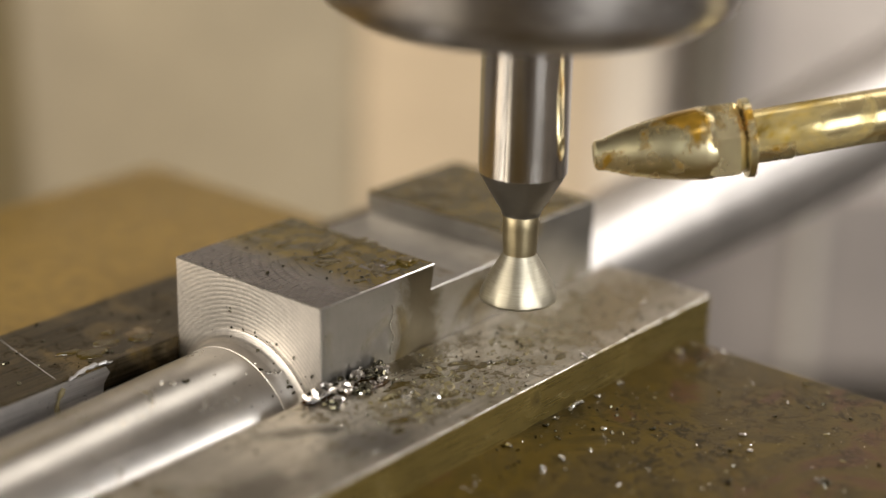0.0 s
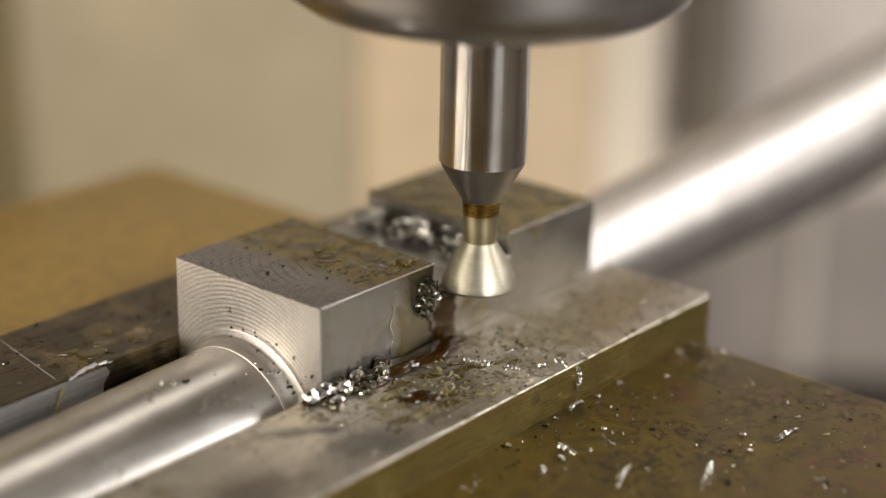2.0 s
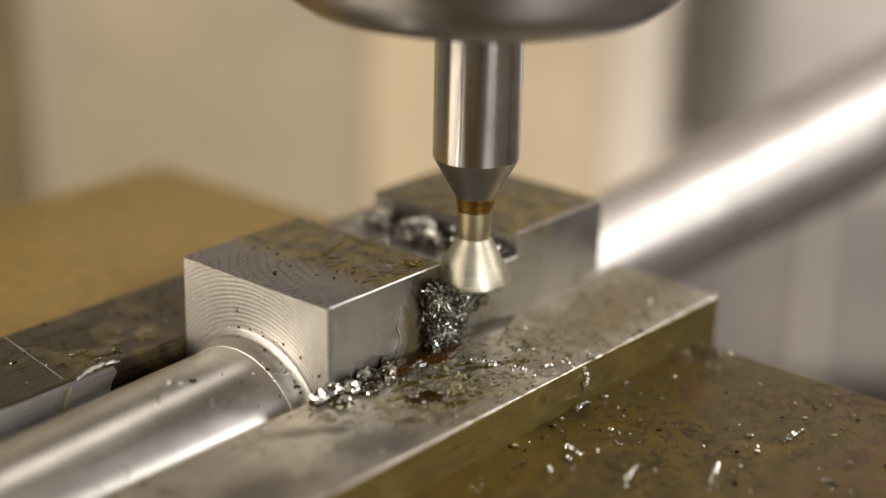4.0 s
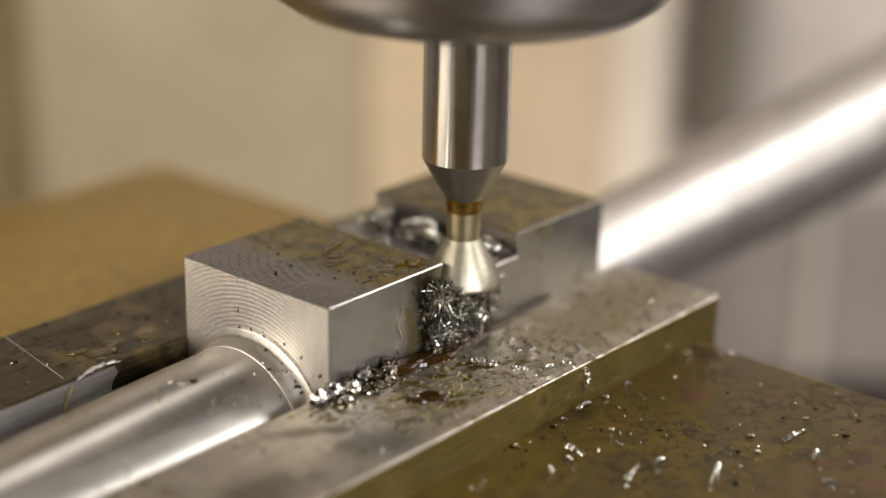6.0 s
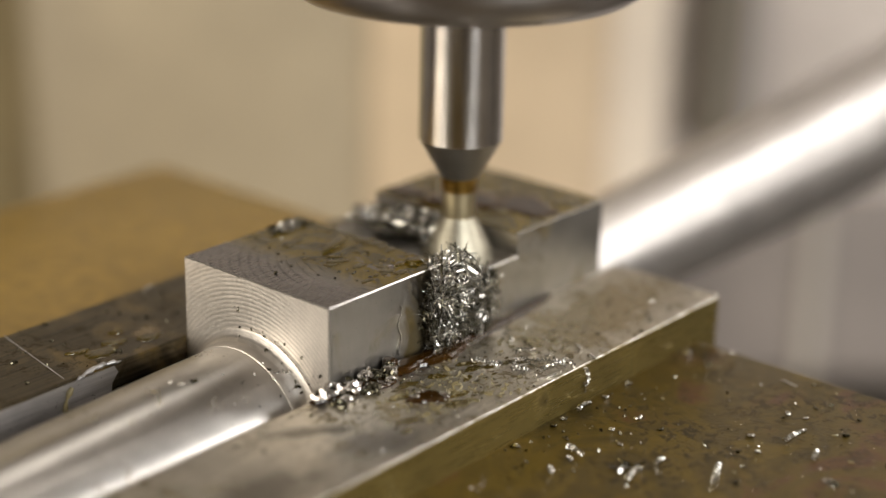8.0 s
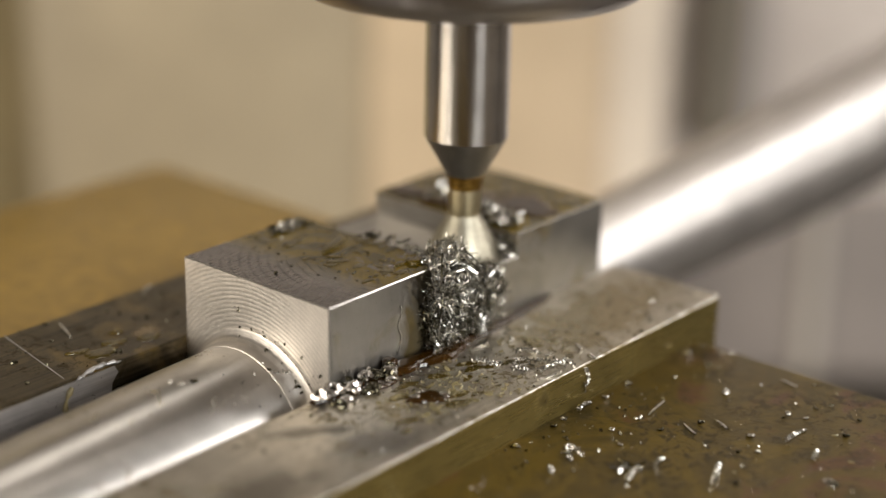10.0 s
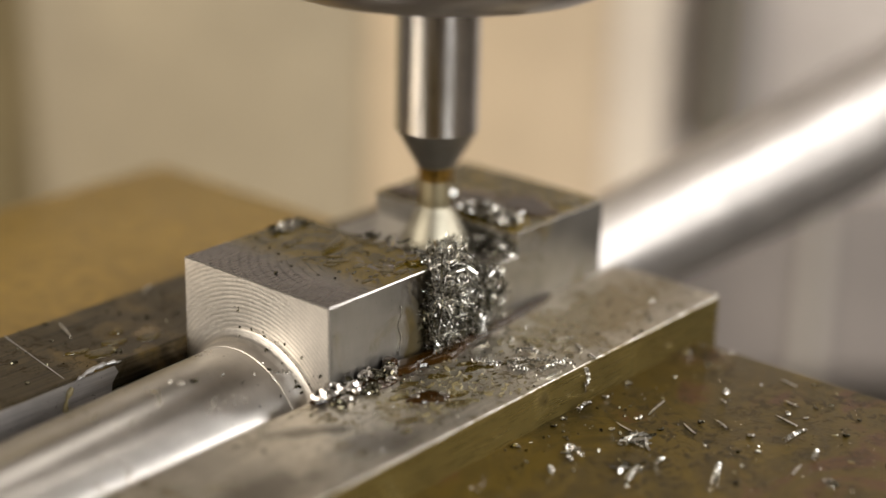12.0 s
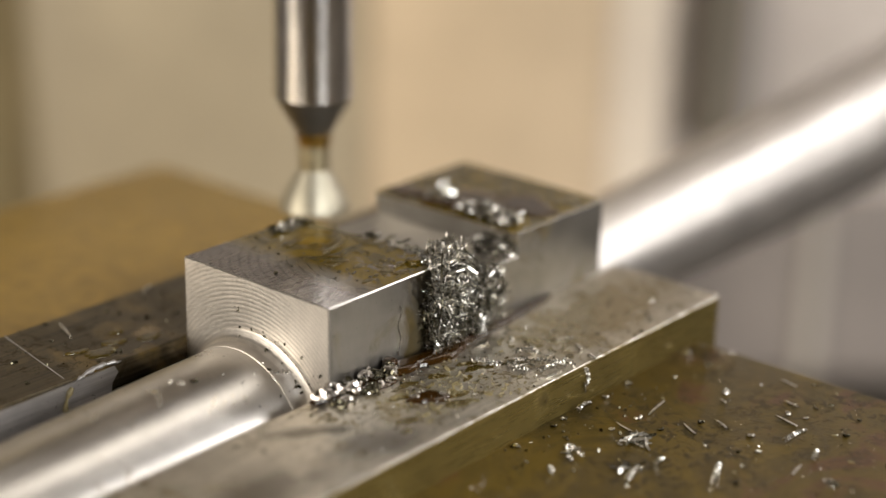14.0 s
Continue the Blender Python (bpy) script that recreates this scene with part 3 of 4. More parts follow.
JAW_CURLS = [
    (20.6, -8.8, -67, 2.7, 1.1), (21.0, -10.7, -79, 1.7, 1.1), (24.9, -16.9, -11, 3.1, 0.5), (27.5, -11.0, -37, 3.2, 1.0),
    (26.6, -15.3, -63, 3.5, 6.8), (28.5, -18.0, -107, 2.6, 1.3), (22.1, -14.2, -61, 2.3, 0.8), (27.4, -17.0, -74, 2.1, 7.0)]
JAW_BEADS = [
    (29.9, -6.6, 5.4), (33.0, -18.6, 0), (22.5, -10.5, 0), (8.4, -8.5, 0), (7.4, -10.7, 0), (9.5, -11.7, 0), (6.6, -9.1, 0),
    (29.2, -13.6, 7.0), (27.5, -13.7, 7.0), (29.2, -11.6, 9.0)]


def loose_swarf():
    rng = random.Random(4)
    for i, (x, y, a, l, t) in enumerate(PLATE_NEEDLES):
        chip_thing("needle_chip", sliver_mesh(i, l), x, y, -5.70, a, t, "bright steel needle chip lying on the oily jaw body", "chips on the jaw body")
    for i, (x, y, a, l, t) in enumerate(PLATE_CURLS):
        chip_thing("curled_chip", curl_mesh(i + 40, l), x, y, -5.85, a, t, "tightly wound steel chip lying on the oily jaw body", "chips on the jaw body")
    for i, (x, y, t) in enumerate(PLATE_BEADS):
        s = rng.choice((0.6, 0.8, 0.9, 1.1))
        chip_thing("granule_chip", bead_mesh(i + 80, s), x, y, -5.93 + s * 0.2, rng.uniform(0, 360), t, "small curled steel granule on the oily jaw body", "chips on the jaw body", CHIP_DARK if i % 5 == 2 else CHIP, tip=rng.uniform(-20, 20))
    for i, (x, y, a, l, t) in enumerate(JAW_NEEDLES):
        chip_thing("needle_chip", sliver_mesh(i + 120, l), x, y, 0.2, a, t, "bright steel needle chip on the ground jaw plate", "chips on the jaw plate")
    for i, (x, y, a, l, t) in enumerate(JAW_CURLS):
        chip_thing("curled_chip", curl_mesh(i + 140, l), x, y, 0.08, a, t, "tightly wound steel chip on the ground jaw plate", "chips on the jaw plate")
    for i, (x, y, t) in enumerate(JAW_BEADS):
        s = rng.choice((0.7, 0.9, 1.2))
        chip_thing("granule_chip", bead_mesh(i + 160, s), x, y, s * 0.22, rng.uniform(0, 360), t, "small curled steel granule on the jaw plate", "chips on the jaw plate", tip=rng.uniform(-25, 25))
    # heap of granules at the foot of the block
    n = 0
    while n < 46:
        k = rng.random()
        x = -3.5 + 14 * k
        y = -0.7 - rng.random() ** 1.3 * (4.6 - 2.2 * k)
        s = rng.uniform(1.0, 2.1)
        up = 0.25 * s + (0.9 * rng.random() if y > -2.6 else 0)
        chip_thing("granule_chip", bead_mesh(n + 200, s), x, y, up, rng.uniform(0, 360), 0, "shiny wet steel granule heaped beside the block", "granules at the block's foot",
                   GRANULE if rng.random() < 0.5 else CHIP_DARK, tip=rng.uniform(-60, 60))
        n += 1
    # a few on the shaft, held by oil
    for i, (x, y, s) in enumerate(((-2.5, 8.6, 0.9), (-2.0, 7.9, 1.0), (-1.4, 6.6, 0.8), (-1.6, 5.6, 0.7), (-2.6, 9.9, 0.6), (-3.2, 7.2, 0.6), (-1.2, 4.6, 0.8), (-15.2, 13.6, 0.9), (-14.4, 12.6, 1.0),
                                   (-12.8, 12.0, 1.0), (-8.8, 10.9, 0.5), (-5.0, 9.0, 0.4), (-3.8, 5.4, 0.5), (-2.0, 10.8, 0.5))):
        r = (12.15 + x * 0.035) + (0.9 if x > -1.5 else 0.0)
        z = -9.2 + math.sqrt(max(0.1, r * r - (y - 14) ** 2))
        chip_thing("granule_chip", bead_mesh(i + 300, s), x, y, z + 0.15 * s, 50 * i, 0, "small steel granule stuck to the oily shaft", "chips on the shaft", CHIP if i % 3 else CHIP_DARK)
    # chips on the block's top, the left jaw plate and the rear block
    for i, (x, y, z, a, l, t) in enumerate(((17.6, 16.6, 12.15, 18, 3.6, 10.0), (15.9, 26.6, 12.15, 40, 2.0, 7.2), (19.6, 26.4, 12.15, 140, 1.8, 7.4), (18.4, 27.0, 12.2, 80, 2.4, 9.0),
                                            (-10.6, 41.8, 0.15, 69, 5.4, 9.0), (7.9, 45.4, 0.25, 20, 2.6, 6.2), (43.6, 19.5, 12.3, -30, 3.0, 8.1), (45.0, 18.5, 12.5, 60, 2.6, 8.1),
                                            (44.5, 9.3, 12.2, 15, 2.2, 8.2), (40.6, 3.2, 12.2, 70, 2.2, 8.3), (41.2, 9.8, 12.3, -60, 2.0, 8.1), (45.0, 6.8, 12.2, 120, 2.4, 8.2), (41.0, 5.0, 12.2, 10, 2.0, 9.0))):
        chip_thing("needle_chip", sliver_mesh(i + 340, l), x, y, z, a, t, "bright steel needle chip lying on an oily steel face", "chips on the steel faces")
    for i in range(26):
        x, y = rng.uniform(7, 22), rng.uniform(1, 27)
        chip_thing("crumb_chip", bead_mesh(i + 380, rng.uniform(0.25, 0.5)), x, y, 12.05, 40 * i, 0, "dark crumb of swarf in the oil on the block", "crumbs on the block", CHIP_DARK)
    chip_thing("granule_chip", bead_mesh(420, 0.6), 4.3, 14.1, 12.12, 0, 0, "dark crumb of swarf on the block's top", "crumbs on the block", CHIP_DARK)
    # drips of chips on the jaw plate's outer side
    lie(chip_thing("hanging_chip", curl_mesh(430, 2.6), 0, 0, 0, 0, 0, "bright curled chip hanging on the jaw plate's side", "chips on the jaw plate"), pose(0.0302, -0.01935, -0.0019, 0, 80, 0), 0.9)
    lie(chip_thing("hanging_chip", sliver_mesh(431, 1.8), 0, 0, 0, 0, 0, "bright chip hanging on the jaw plate's side", "chips on the jaw plate"), pose(0.0304, -0.0193, -0.0034, 0, 75, 0), 0.9)
    # crumbs on the turned face and the shoulder, held by oil
    for i in range(46):
        a, r = radians(rng.uniform(95, 178) if i % 2 else rng.uniform(60, 178)), 12.6 + 4.2 * rng.random() ** 2
        y, z = 14 + r * math.cos(a), -9.2 + r * math.sin(a)
        s = rng.uniform(0.18, 0.5)
        x = -0.1 * s - (1.0 if r < 13.3 else 0)
        if y > 0.5:
            chip_thing("crumb_chip", bead_mesh(i + 500, s), x, y, z, 30 * i, 0, "tiny dark crumb stuck to the turned face", "crumbs on the turned face", CHIP_DARK, tip=90)
    # thread of chip on the block's side
    bm = tube([(13.6 + 0.35 * math.sin(i * 0.7), -0.12, 8.4 - 0.42 * i) for i in range(18)], [0.11 if i % 2 else 0.07 for i in range(18)], 5)
    tagged(part("thread_chip", bm, CHIP), "thin beaded steel thread clinging to the block", "metal chip")


def clump(seed, count, centre, size, lengths, label, t, bright=0.5, width=0.24, flat=0.0):
    """A tangle of slivers filling an ellipsoid; its origin is its middle."""
    rng = random.Random(seed)
    bm = bmesh.new()
    for i in range(count):
        while True:
            p = Vector((rng.uniform(-1, 1), rng.uniform(-1, 1), rng.uniform(-1, 1)))
            if 0.25 < p.x ** 4 + p.y ** 4 + p.z ** 4 < 1:
                break
        p = Vector((p.x * size[0], p.y * size[1], p.z * size[2]))
        l = rng.uniform(*lengths)
        turn = Euler((rng.uniform(0, 6.3), rng.gauss(0, 0.9) * (1 - flat), rng.uniform(0, 6.3))).to_matrix().to_4x4()
        add_sliver(bm, needle_verts(l, width * rng.uniform(0.7, 1.7), width * 0.45, rng.uniform(-0.5, 0.5), rng.uniform(-1.5, 1.5), rng), Matrix.Translation(p) @ turn)
    ob = part("swarf_tangle", bm, CHIP)
    ob.data.materials.append(CHIP_DARK)
    pick = random.Random(seed + 1)
    n = 14
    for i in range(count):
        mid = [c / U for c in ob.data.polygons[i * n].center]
        out = max(-mid[1] / size[1], mid[2] / size[2])      # buried slivers get the dark tone: oil, plus shade put into colour
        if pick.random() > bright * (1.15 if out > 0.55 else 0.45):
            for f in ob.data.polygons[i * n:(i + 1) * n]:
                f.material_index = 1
    tagged(ob, label, "swarf", "swarf tangles", "stuff")
    m = pose(*[c * U for c in centre])
    ob.matrix_world = m
    if t > 0.05:
        ARRIVALS.append((ob, m, t))
    return ob


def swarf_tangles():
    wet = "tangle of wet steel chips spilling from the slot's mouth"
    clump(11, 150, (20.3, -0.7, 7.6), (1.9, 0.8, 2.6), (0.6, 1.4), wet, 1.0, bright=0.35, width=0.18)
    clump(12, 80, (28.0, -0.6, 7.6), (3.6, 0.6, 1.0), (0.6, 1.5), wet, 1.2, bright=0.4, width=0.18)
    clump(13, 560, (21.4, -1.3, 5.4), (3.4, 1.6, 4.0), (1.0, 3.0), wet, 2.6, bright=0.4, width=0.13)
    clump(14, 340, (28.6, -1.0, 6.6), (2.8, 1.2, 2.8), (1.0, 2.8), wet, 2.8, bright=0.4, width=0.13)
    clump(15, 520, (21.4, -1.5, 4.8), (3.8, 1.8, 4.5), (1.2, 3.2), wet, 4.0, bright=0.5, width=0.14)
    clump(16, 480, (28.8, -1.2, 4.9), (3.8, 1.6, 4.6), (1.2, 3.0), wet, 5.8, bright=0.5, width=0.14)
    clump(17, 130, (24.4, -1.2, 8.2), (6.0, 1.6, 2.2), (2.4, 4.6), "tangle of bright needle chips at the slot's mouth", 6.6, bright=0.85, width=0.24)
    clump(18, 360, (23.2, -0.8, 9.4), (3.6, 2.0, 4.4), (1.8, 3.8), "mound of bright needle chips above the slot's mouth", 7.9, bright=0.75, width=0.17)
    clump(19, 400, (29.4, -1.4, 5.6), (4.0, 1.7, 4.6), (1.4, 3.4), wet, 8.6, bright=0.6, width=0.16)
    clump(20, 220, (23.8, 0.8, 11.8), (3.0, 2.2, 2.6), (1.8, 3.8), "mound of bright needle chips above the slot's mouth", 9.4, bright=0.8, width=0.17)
    # in the slot
    slot = "grey tangle of steel chips lying in the slot"
    SWEPT.append(clump(31, 170, (36.0, 9.0, 9.6), (3.4, 8.0, 0.8), (1.2, 3.0), slot, 1.3, bright=0.7, width=0.4, flat=0.7))
    SWEPT.append(clump(32, 120, (35.6, 20.0, 9.6), (3.4, 6.0, 0.8), (1.2, 3.0), slot, 1.6, bright=0.7, width=0.4, flat=0.7))
    SWEPT.append(clump(33, 100, (34.5, 10.0, 10.6), (4.0, 8.0, 1.5), (2.2, 4.8), "pale tangle of long needle chips lying in the slot", 6.8, bright=0.85, width=0.5, flat=0.6))
    clump(34, 46, (23.6, 9.0, 12.0), (1.0, 8.0, 0.6), (1.0, 2.4), "row of bright chips along the slot's rim", 8.3, bright=0.7, width=0.35, flat=0.7)

    clump(38, 90, (38.0, 3.4, 9.6), (1.8, 3.6, 1.3), (1.0, 2.6), "dark chips clinging to the slot's far wall", 8.4, bright=0.45, width=0.28, flat=0.5)
    clump(39, 26, (24.4, -13.2, 0.5), (1.4, 1.2, 0.45), (1.0, 2.8), "star-shaped cluster of fine needle chips on the jaw plate", 7.9, bright=0.8, width=0.16, flat=0.8)
    clump(40, 9, (25.9, -31.6, -5.4), (1.1, 0.9, 0.4), (2.4, 4.6), "star-shaped cluster of bright chips on the jaw body", 11.9, bright=0.9, width=0.34, flat=0.9)
    clump(41, 8, (19.0, -34.6, -5.5), (1.2, 0.9, 0.3), (1.8, 3.4), "few pale chips lying crossed on the jaw body", 6.4, bright=0.9, width=0.28, flat=0.9)
    clump(35, 44, (18.2, 26.0, 12.35), (3.4, 1.2, 0.4), (0.8, 2.0), "bright chips caught at the block's rear edge", 7.3, bright=0.6, width=0.35, flat=0.8)
    clump(36, 110, (42.6, 8.0, 12.5), (2.2, 5.5, 0.6), (1.0, 2.6), "bright chips lying in oil on the rear block", 8.1, bright=0.75, width=0.4, flat=0.7)
    clump(37, 14, (44.2, 19.0, 12.9), (1.6, 1.4, 0.8), (1.2, 2.6), "small heap of pale chips on the rear block", 8.1, bright=0.9, width=0.8, flat=0.6)


def oil_blob(name, outline, height, label, t, seed, film=False, dark=False):
    """A low pool of oil: an outline given as centre, half lengths and turn, with an uneven rim and a domed top."""
    (x, y, z), (a, b), turn = outline
    rng = random.Random(seed)
    wob = [rng.uniform(0, 6.3) for _ in range(4)]
    bm = bmesh.new()
    n, rings = 56, ((1.0, 0.0), (0.97, 0.55), (0.86, 0.9), (0.6, 1.0), (0.25, 1.0))
    prev = None
    for k, h in rings:
        ring = []
        for i in range(n):
            t0 = 2 * math.pi * i / n
            r = k * (1 + 0.16 * math.sin(2 * t0 + wob[0]) + 0.11 * math.sin(3 * t0 + wob[1]) + 0.06 * math.sin(7 * t0 + wob[2]) + 0.04 * math.sin(11 * t0 + wob[3]))
            ring.append(bm.verts.new((a * r * math.cos(t0), b * r * math.sin(t0), h * height)))
        if prev:
            for i in range(n):
                j = (i + 1) % n
                bm.faces.new((prev[i], prev[j], ring[j], ring[i]))
        else:
            base = ring
        prev = ring
    bm.faces.new(prev), bm.faces.new(base[::-1])
    ob = tagged(part(name, bm, OILM if dark else FILM if film or z > 1 or y > 28 else OILM, smooth=60), label, "cutting oil")
    m = pose(x * U, y * U, z * U, 0, 0, turn)
    ob.matrix_world = m
    if t > 0.05:
        ARRIVALS.append((ob, m, t))
    return ob


def oils():
    oil_blob("oil_pool", ((12.0, -1.9, 0.004), (4.6, 1.6), -8), 1.0, "dark amber cutting oil pooled beside the block", 0.4, 1)
    oil_blob("oil_pool", ((20.0, -2.4, 0.006), (6.4, 2.0), -3), 0.9, "dark amber cutting oil pooled beside the block", 0.7, 2)
    oil_blob("oil_pool", ((30.5, -1.7, 0.008), (6.0, 1.5), 4), 0.4, "dark amber cutting oil pooled beside the block", 2.4, 3)
    oil_blob("oil_pool", ((40.0, -1.2, 0.010), (6.0, 1.0), 5), 0.3, "thin run of amber oil along the block's foot", 5.6, 4)
    oil_blob("oil_pool", ((45.5, 15.0, 12.006), (4.2, 7.0), 20), 0.5, "dark amber oil spread over the rear block", 7.8, 7, dark=True)
    oil_blob("oil_pool", ((3.4, -1.9, 0.005), (5.6, 1.9), -16), 0.5, "dark oil pooled under the heap of granules", 0, 21)
    oil_blob("oil_pool", ((50.0, 7.0, 12.008), (4.6, 5.0), 10), 0.25, "thin amber oil spread over the rear block", 7.9, 22, dark=True)
    oil_blob("oil_pool", ((43.0, 24.0, 12.007), (2.6, 3.4), 30), 0.3, "thin amber oil spread over the rear block", 8.0, 23, dark=True)
    run = oil_blob("oil_run", ((24.6, -0.02, 4.0), (3.6, 3.6), 0), 0.22, "amber oil running down the block's side", 0.9, 24, dark=True)
    stand = Matrix.Translation((24.6 * U, 0.0, 3.6 * U)) @ Matrix.Rotation(radians(90), 4, "X")
    run.matrix_world = stand
    ARRIVALS[-1] = (run, stand, 0.9)
    oil_blob("oil_drop", ((17.6, 16.0, 12.004), (3.4, 1.0), 24), 0.5, "olive oil drop swelling round a chip on the block", 0, 25)
    oil_blob("oil_drop", ((20.2, 3.2, 12.004), (1.5, 0.9), -20), 0.55, "round olive oil drop near the block's edge", 0, 26)
    oil_blob("oil_drop", ((18.0, 4.0, 12.004), (1.3, 0.5), 10), 0.3, "olive oil drop near the block's edge", 0, 27)
    oil_blob("oil_spot", ((7.8, -10.4, 0.004), (3.0, 1.5), -22), 0.45, "brown oil spot with crumbs on the jaw plate", 0.4, 5)
    oil_blob("oil_drop", ((10.6, -0.9, 0.01), (1.2, 1.0), 20), 1.9, "dark wet oil drop among the granules", 0.4, 6)
    rng = random.Random(9)
    for i in range(44):
        x, y = 22 - 13 * rng.random() ** 1.4, rng.uniform(1.5, 26.5)
        s = 0.25 + 1.0 * rng.random() ** 2
        oil_blob("oil_drop", ((x, y, 12.003), (s * 1.5, s * 0.8), rng.uniform(-40, 40)), 0.07 + 0.05 * s, "flat olive oil drop on the block's top", 0, 30 + i)
    for i in range(16):
        x, y = rng.uniform(41, 58), rng.uniform(3, 25)
        s = rng.uniform(0.8, 2.4)
        oil_blob("oil_drop", ((x, y, 12.003), (s * 1.5, s * 0.9), rng.uniform(-60, 60)), 0.2, "flat olive oil drop on the block's top", 0 if i < 10 else 7.8, 60 + i)
    for i in range(60):
        x, y = rng.gauss(14, 9), rng.gauss(-11.5, 3.4)
        if not -6 < x < 40 or not -18.3 < y < -5:
            continue
        s = 0.2 + 0.9 * rng.random() ** 3
        oil_blob("grease_spot", ((x, y, 0.003), (s * 1.6, s * 0.8), rng.uniform(-40, 10)), 0.03 + 0.06 * s, "yellowish grease spot on the jaw plate", 0, 110 + i, True)
    for x, y, s in ((-12.0, 32.0, 1.6), (-8.6, 33.6, 1.1), (-14.0, 34.4, 0.9), (-4.0, 31.4, 1.2), (-6.0, 36.0, 0.7)):
        oil_blob("oil_drop", ((x, y, 0.004), (s * 1.7, s * 0.8), -12), 0.25, "brown oil drop on the scratched jaw plate", 0, int(90 + x))


def dust(name, seed, count, x0, x1, y0, y1, z, sizes, material, label):
    """Fine crumbs strewn over a level face."""
    rng = random.Random(seed)
    bm = bmesh.new()
    for i in range(count):
        x, y, s = rng.uniform(x0, x1), rng.uniform(y0, y1), sizes[0] + (sizes[1] - sizes[0]) * rng.random() ** 3
        if noise.noise(Vector((x * 0.16, y * 0.16, seed))) < rng.uniform(-0.5, 0.25):
            continue
        m = Matrix.Translation((x, y, z + s * 0.2)) @ Euler((rng.uniform(-0.6, 0.6), rng.uniform(-0.6, 0.6), rng.uniform(0, 6.3))).to_matrix().to_4x4()
        add_sliver(bm, needle_verts(s * rng.uniform(1.0, 2.4), s, s * 0.6, 0, rng.uniform(-1, 1), rng), m)
    return tagged(part(name, bm, material), label, "swarf crumbs", kind="stuff")


dust("swarf_dust", 51, 600, -20, 64, -18.6, -0.6, 0.0, (0.08, 0.40), CHIP_DARK, "dark oily crumbs strewn over the jaw plate")
dust("swarf_dust", 52, 260, -20, 64, -18.6, -0.6, 0.0, (0.08, 0.32), CHIP, "bright steel crumbs strewn over the jaw plate")
dust("swarf_dust", 53, 330, 0, 60, -64, -19.6, -5.93, (0.07, 0.26), CHIP, "bright steel crumbs strewn over the jaw body")
dust("swarf_dust", 54, 140, 0, 60, -64, -19.6, -5.93, (0.10, 0.45), CHIP_DARK, "dark oily crumbs strewn over the jaw body")
dust("swarf_dust", 55, 220, -40, 10, 29, 46, 0.0, (0.08, 0.5), CHIP_DARK, "dark oily crumbs on the scratched jaw plate")
dust("swarf_dust", 56, 130, 5, 22, 0.6, 27, 12.0, (0.06, 0.3), CHIP_DARK, "dark crumbs on the block's oily top")

dust("grease_crumbs", 57, 420, 2, 17, -15.5, -6.5, 0.0, (0.10, 0.55), GREASE, "yellowish grease crumbs round the oil spot")
dust("grease_crumbs", 58, 420, 12, 36, -18.2, -3.5, 0.0, (0.08, 0.42), GREASE, "yellowish grease crumbs on the jaw plate")
dust("swarf_dust", 59, 60, 0, 60, -26, -19.6, -5.93, (0.15, 0.45), CHIP_DARK, "dark crumbs along the jaw plate's foot")
dust("swarf_dust", 60, 160, -20, 58, -75, -19.6, -5.93, (0.10, 0.36), GREASE, "yellowish crumbs strewn over the jaw body")

loose_swarf()
swarf_tangles()
oils()

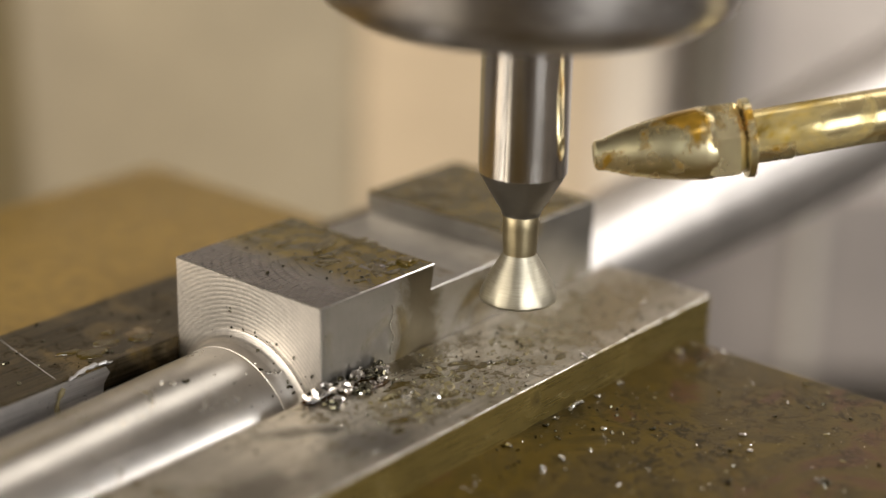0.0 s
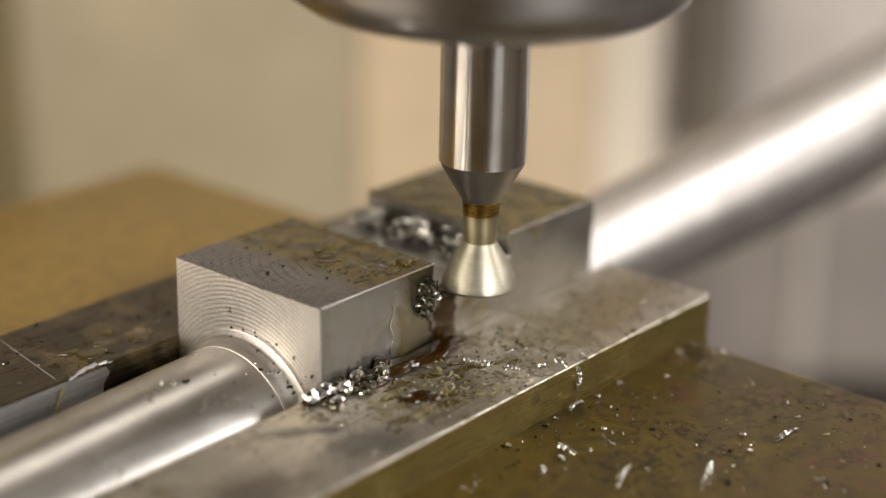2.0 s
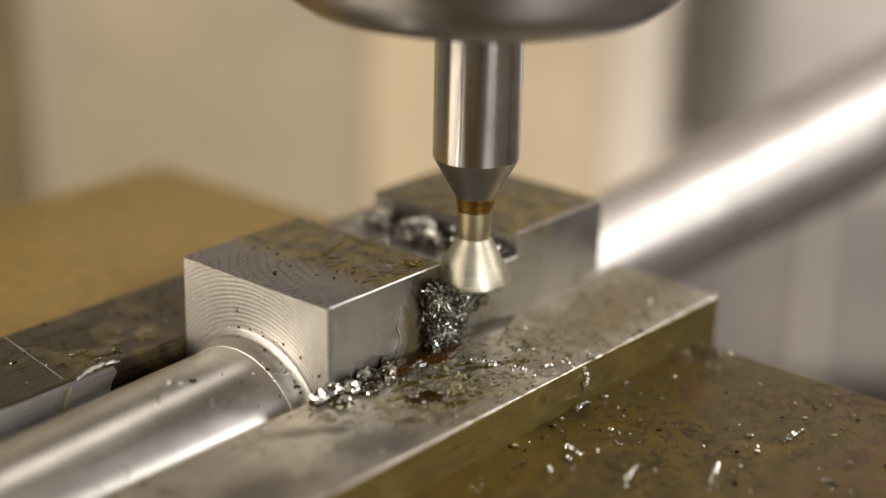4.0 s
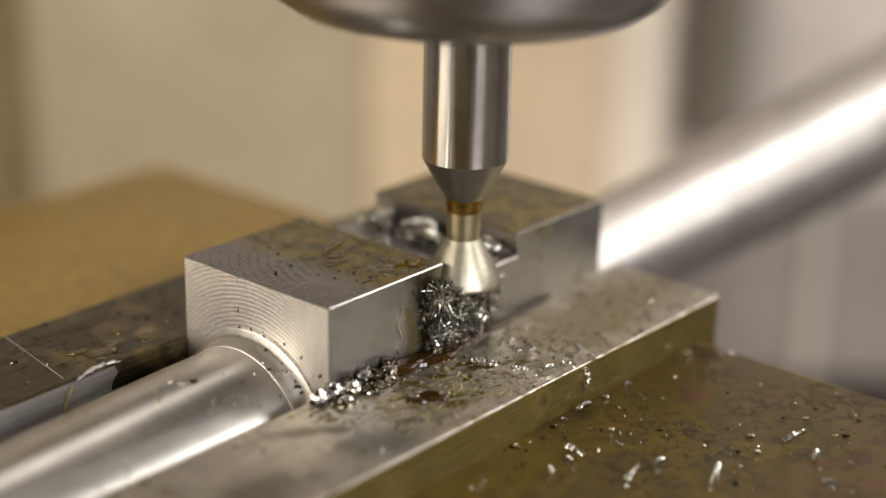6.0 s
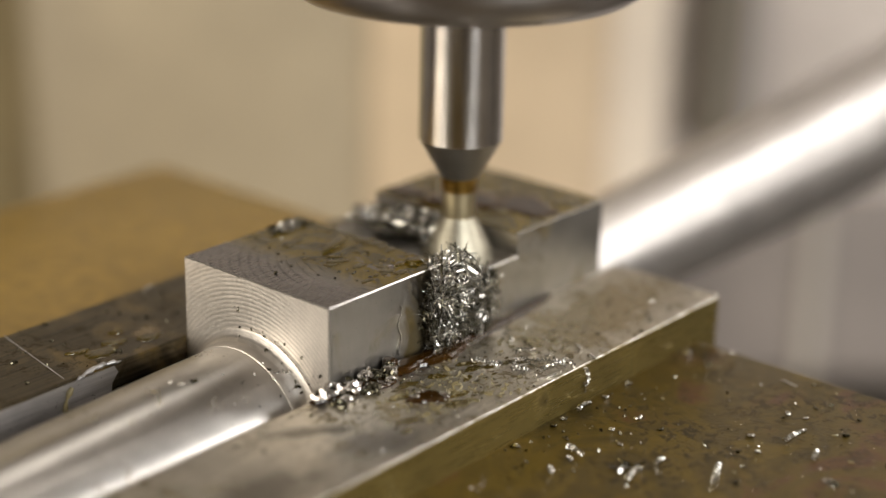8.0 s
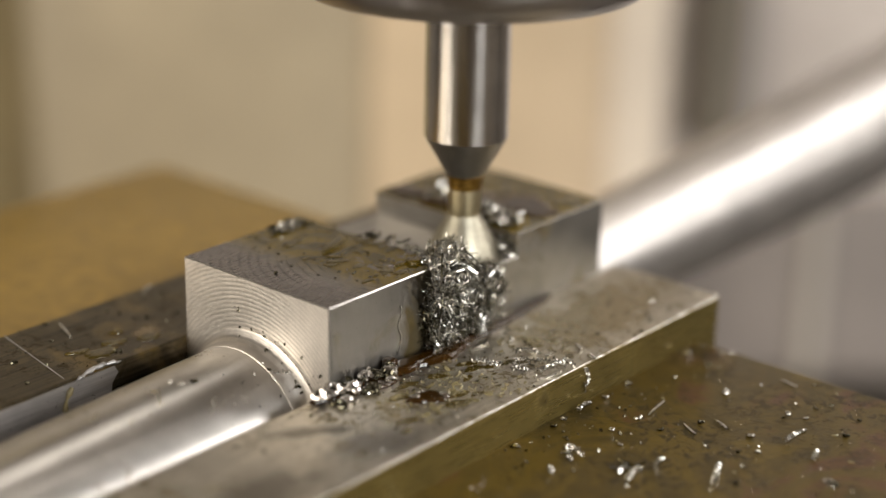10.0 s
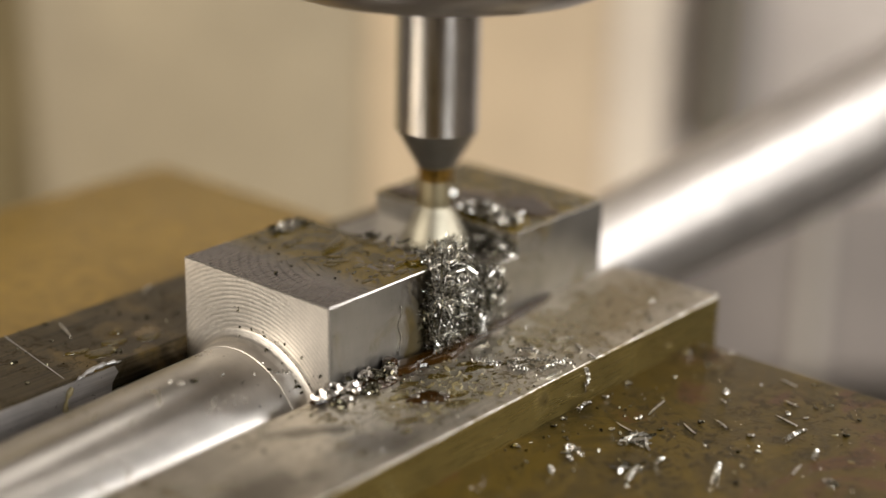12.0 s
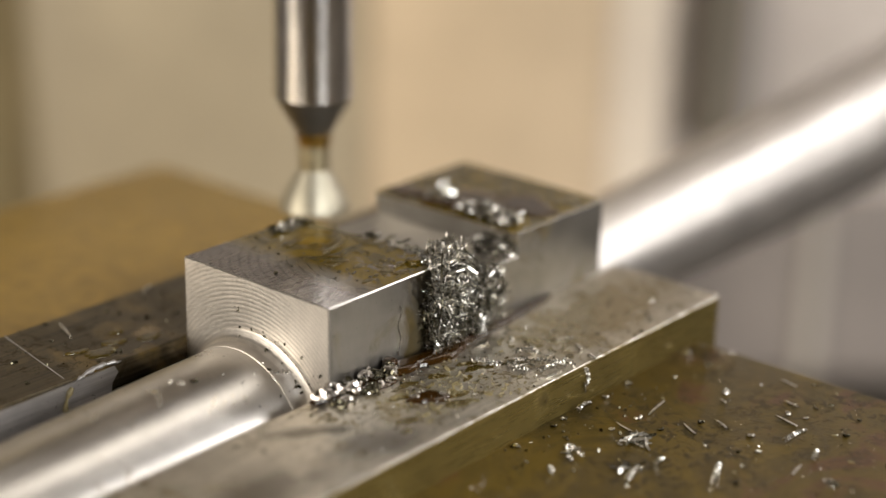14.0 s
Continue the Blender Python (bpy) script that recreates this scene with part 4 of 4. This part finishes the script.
# ---- motion ----
PASSES = [  # seconds, place along the slot's width, place along the slot
    (0.0, 27.6, -10.8), (0.2, 27.6, -11.0), (0.3, 27.6, -8.4), (0.4, 27.6, -5.9), (0.5, 27.6, -4.8), (0.6, 27.6, -3.1), (0.8, 27.6, -0.8),
    (1.0, 27.6, 4.0), (1.2, 27.6, 9.6), (1.5, 27.6, 20.7), (1.7, 27.6, 27.4), (1.8, 27.6, 14.2), (1.9, 27.6, 1.5), (2.0, 27.6, -3.9),
    (2.2, 27.6, -3.7), (2.5, 27.6, -1.4), (2.7, 27.6, 2.6), (2.9, 27.6, 9.3), (3.0, 27.6, 12.4), (3.2, 27.6, 18.4), (3.5, 27.6, 27.4),
    (3.6, 27.6, 14.2), (3.8, 27.6, -3.0), (4.2, 27.6, 0.0), (4.7, 27.6, 14.0), (5.1, 27.6, 27.0), (5.2, 27.6, 22.0),
    (5.3, 27.6, 9.1), (5.4, 27.6, -2.2), (5.5, 27.6, -2.7), (5.8, 27.6, -2.7), (6.0, 27.6, 0.6), (6.2, 27.6, 4.0), (6.4, 27.6, 9.7), (6.5, 27.6, 12.7),
    (6.6, 27.6, 15.5), (6.8, 27.6, 21.8), (7.0, 27.6, 28.3), (7.2, 27.8, 32.0), (7.3, 33.0, 33.3), (7.4, 34.2, 32.3), (7.5, 34.2, 29.7),
    (7.6, 34.2, 26.7), (7.7, 34.2, 22.3), (7.8, 34.2, 18.8), (8.0, 34.2, 7.0), (8.1, 34.2, 0.4), (8.2, 34.2, 13.9), (8.35, 34.2, 30.0), (8.6, 34.2, 33.0),
    (9.1, 34.2, 22.0), (9.6, 34.2, 7.0), (9.85, 34.2, 0.4), (10.0, 34.2, 6.0), (10.2, 34.2, 29.0), (10.3, 34.2, 31.5), (10.5, 34.2, 30.9), (10.7, 34.2, 30.7),
    (10.8, 34.2, 29.8), (11.0, 34.2, 25.9), (11.2, 34.2, 20.2), (11.4, 34.2, 13.6), (11.5, 34.2, 10.5), (11.6, 34.2, 7.0), (11.7, 34.2, 3.5),
    (11.8, 34.2, 0.3), (11.9, 34.2, 0.8), (12.0, 34.2, 11.5), (12.1, 34.2, 21.8), (12.2, 34.2, 30.2), (12.3, 34.2, 34.6), (12.5, 34.2, 34.4),
    (12.7, 34.2, 33.0), (13.0, 34.2, 25.1), (13.1, 34.2, 21.1), (13.3, 34.2, 11.9), (13.5, 34.2, 3.9), (13.6, 34.2, 0.5), (13.7, 34.2, 0.8),
    (13.8, 34.2, 10.2), (13.9, 34.2, 23.3), (14.0, 34.2, 36.4)]


def along(t):
    for a, b in zip(PASSES, PASSES[1:]):
        if a[0] <= t <= b[0]:
            k = (t - a[0]) / (b[0] - a[0])
            return a[1] + k * (b[1] - a[1]), a[2] + k * (b[2] - a[2])
    return PASSES[-1][1:]


def chuck_rows():
    rows, times = [], sorted({round(p[0], 2) for p in PASSES} | {round(i * 0.1, 2) for i in range(141)})
    for t in times:
        x, y = along(t)
        turn = 0 if t <= 0.1 else (t - 0.1) * 780
        low = 0.6 * max(0.0, min(1.0, (t - 4.7) / 0.5, (8.7 - t) / 0.4))      # lowered for a while to fit the cutter to the camera's view
        rows.append((t, pose(x * U, y * U, (8.42 - low) * U, 0, 0, turn % 360)))
    return rows


def spout_pose(side, up, depth, tilt):
    """Side and up are fractions of the distance ahead; tilt lifts the tube's end."""
    d = Vector((0.71967, 0.59978, -0.34975))
    r = RIGHT.copy()
    n = r.cross(d)
    p = EYE + depth * (d + r * side + n * up)
    a = radians(tilt)
    x = (r * math.cos(a) + n * math.sin(a)).normalized()
    z = (n * math.cos(a) - r * math.sin(a)).normalized()
    y = z.cross(x)
    m = Matrix((x, y, z)).transposed().to_4x4()
    return Matrix.Translation(p * U) @ m


def motions():
    walk(CHUCK, chuck_rows())
    ring = next(o for o in CHUCK.children_recursive if o.name.startswith("burnt_ring"))
    walk(ring, [(0.0, pose(0, 0, 0.010)), (0.15, pose(0, 0, 0.010)), (0.4, pose(0, 0, 0)), (14.0, pose(0, 0, 0))])    # brown oil seeps out at the neck
    away = spout_pose(0.42, 0.10, 232, 8)
    visits = [  # seconds, side, up, depth, tilt
        (0.0, 0.0882, 0.0570, 222, 8), (0.1, 0.0607, 0.0205, 228, 9),
        (2.2, 0.1043, 0.0211, 224, 15), (5.7, 0.0852, 0.0583, 224, 15), (7.7, -0.0168, 0.0583, 232, 13),
        (10.6, -0.0545, 0.0614, 240, 15), (12.3, -0.0547, 0.0614, 240, 13), (12.4, 0.135, 0.129, 240, 4)]
    rows, seen = [], {v[0] for v in visits}
    for t, *v in visits:
        if t > 0.15 and round(t - 0.1, 1) not in seen:
            rows.append((round(t - 0.1, 1), away))
        rows.append((t, spout_pose(*v)))
        rows.append((round(t + 0.04, 2), spout_pose(*v)))
        if round(t + 0.1, 1) not in seen:
            rows.append((round(t + 0.1, 1), away))
    rows.append((14.0, away))
    walk(SPOUT, rows)
    drop = next(o for o in SPOUT.children_recursive if o.name.startswith("hanging_oil"))
    bead = next(o for o in SPOUT.children_recursive if o.name.startswith("oil_bead"))
    walk(drop, [(0.0, pose(0.012, 0, 0)), (5.3, pose(0.012, 0, 0)), (5.6, pose(0, 0, 0)), (5.9, pose(0, 0, 0)), (6.3, pose(0.012, 0, 0)), (14.0, pose(0.012, 0, 0))])
    walk(bead, [(0.0, pose(0.002, 0, 0.003)), (7.3, pose(0.002, 0, 0.003)), (7.6, pose(0, 0, 0)), (14.0, pose(0, 0, 0))])
    for i, (ob, rest, t) in enumerate(ARRIVALS):
        inside = pose(STOCK[0] * U, STOCK[1] * U, STOCK[2] * U)
        x, y = along(t)
        path = [(0.0, inside), (round(t - 0.2, 2), inside)] if t > 0.25 else [(0.0, inside)]
        if "oil" not in ob.name and "tangle" not in ob.name:
            path.append((round(t - 0.1, 2), pose(x * U, min(y, 8) * U, 6 * U)))
        path.append((t, rest))
        if ob in SWEPT:
            x0, y0, z0 = rest.translation
            path += [(7.9, rest), (8.2, pose(x0, 0.034, 0.010)), (8.4, pose(x0 - 0.001 * i % 0.004, 0.0375, 0.0018)), (14.0, pose(x0 - 0.001 * i % 0.004, 0.0375, 0.0018))]
        else:
            path.append((14.0, rest))
        walk(ob, path)


motions()
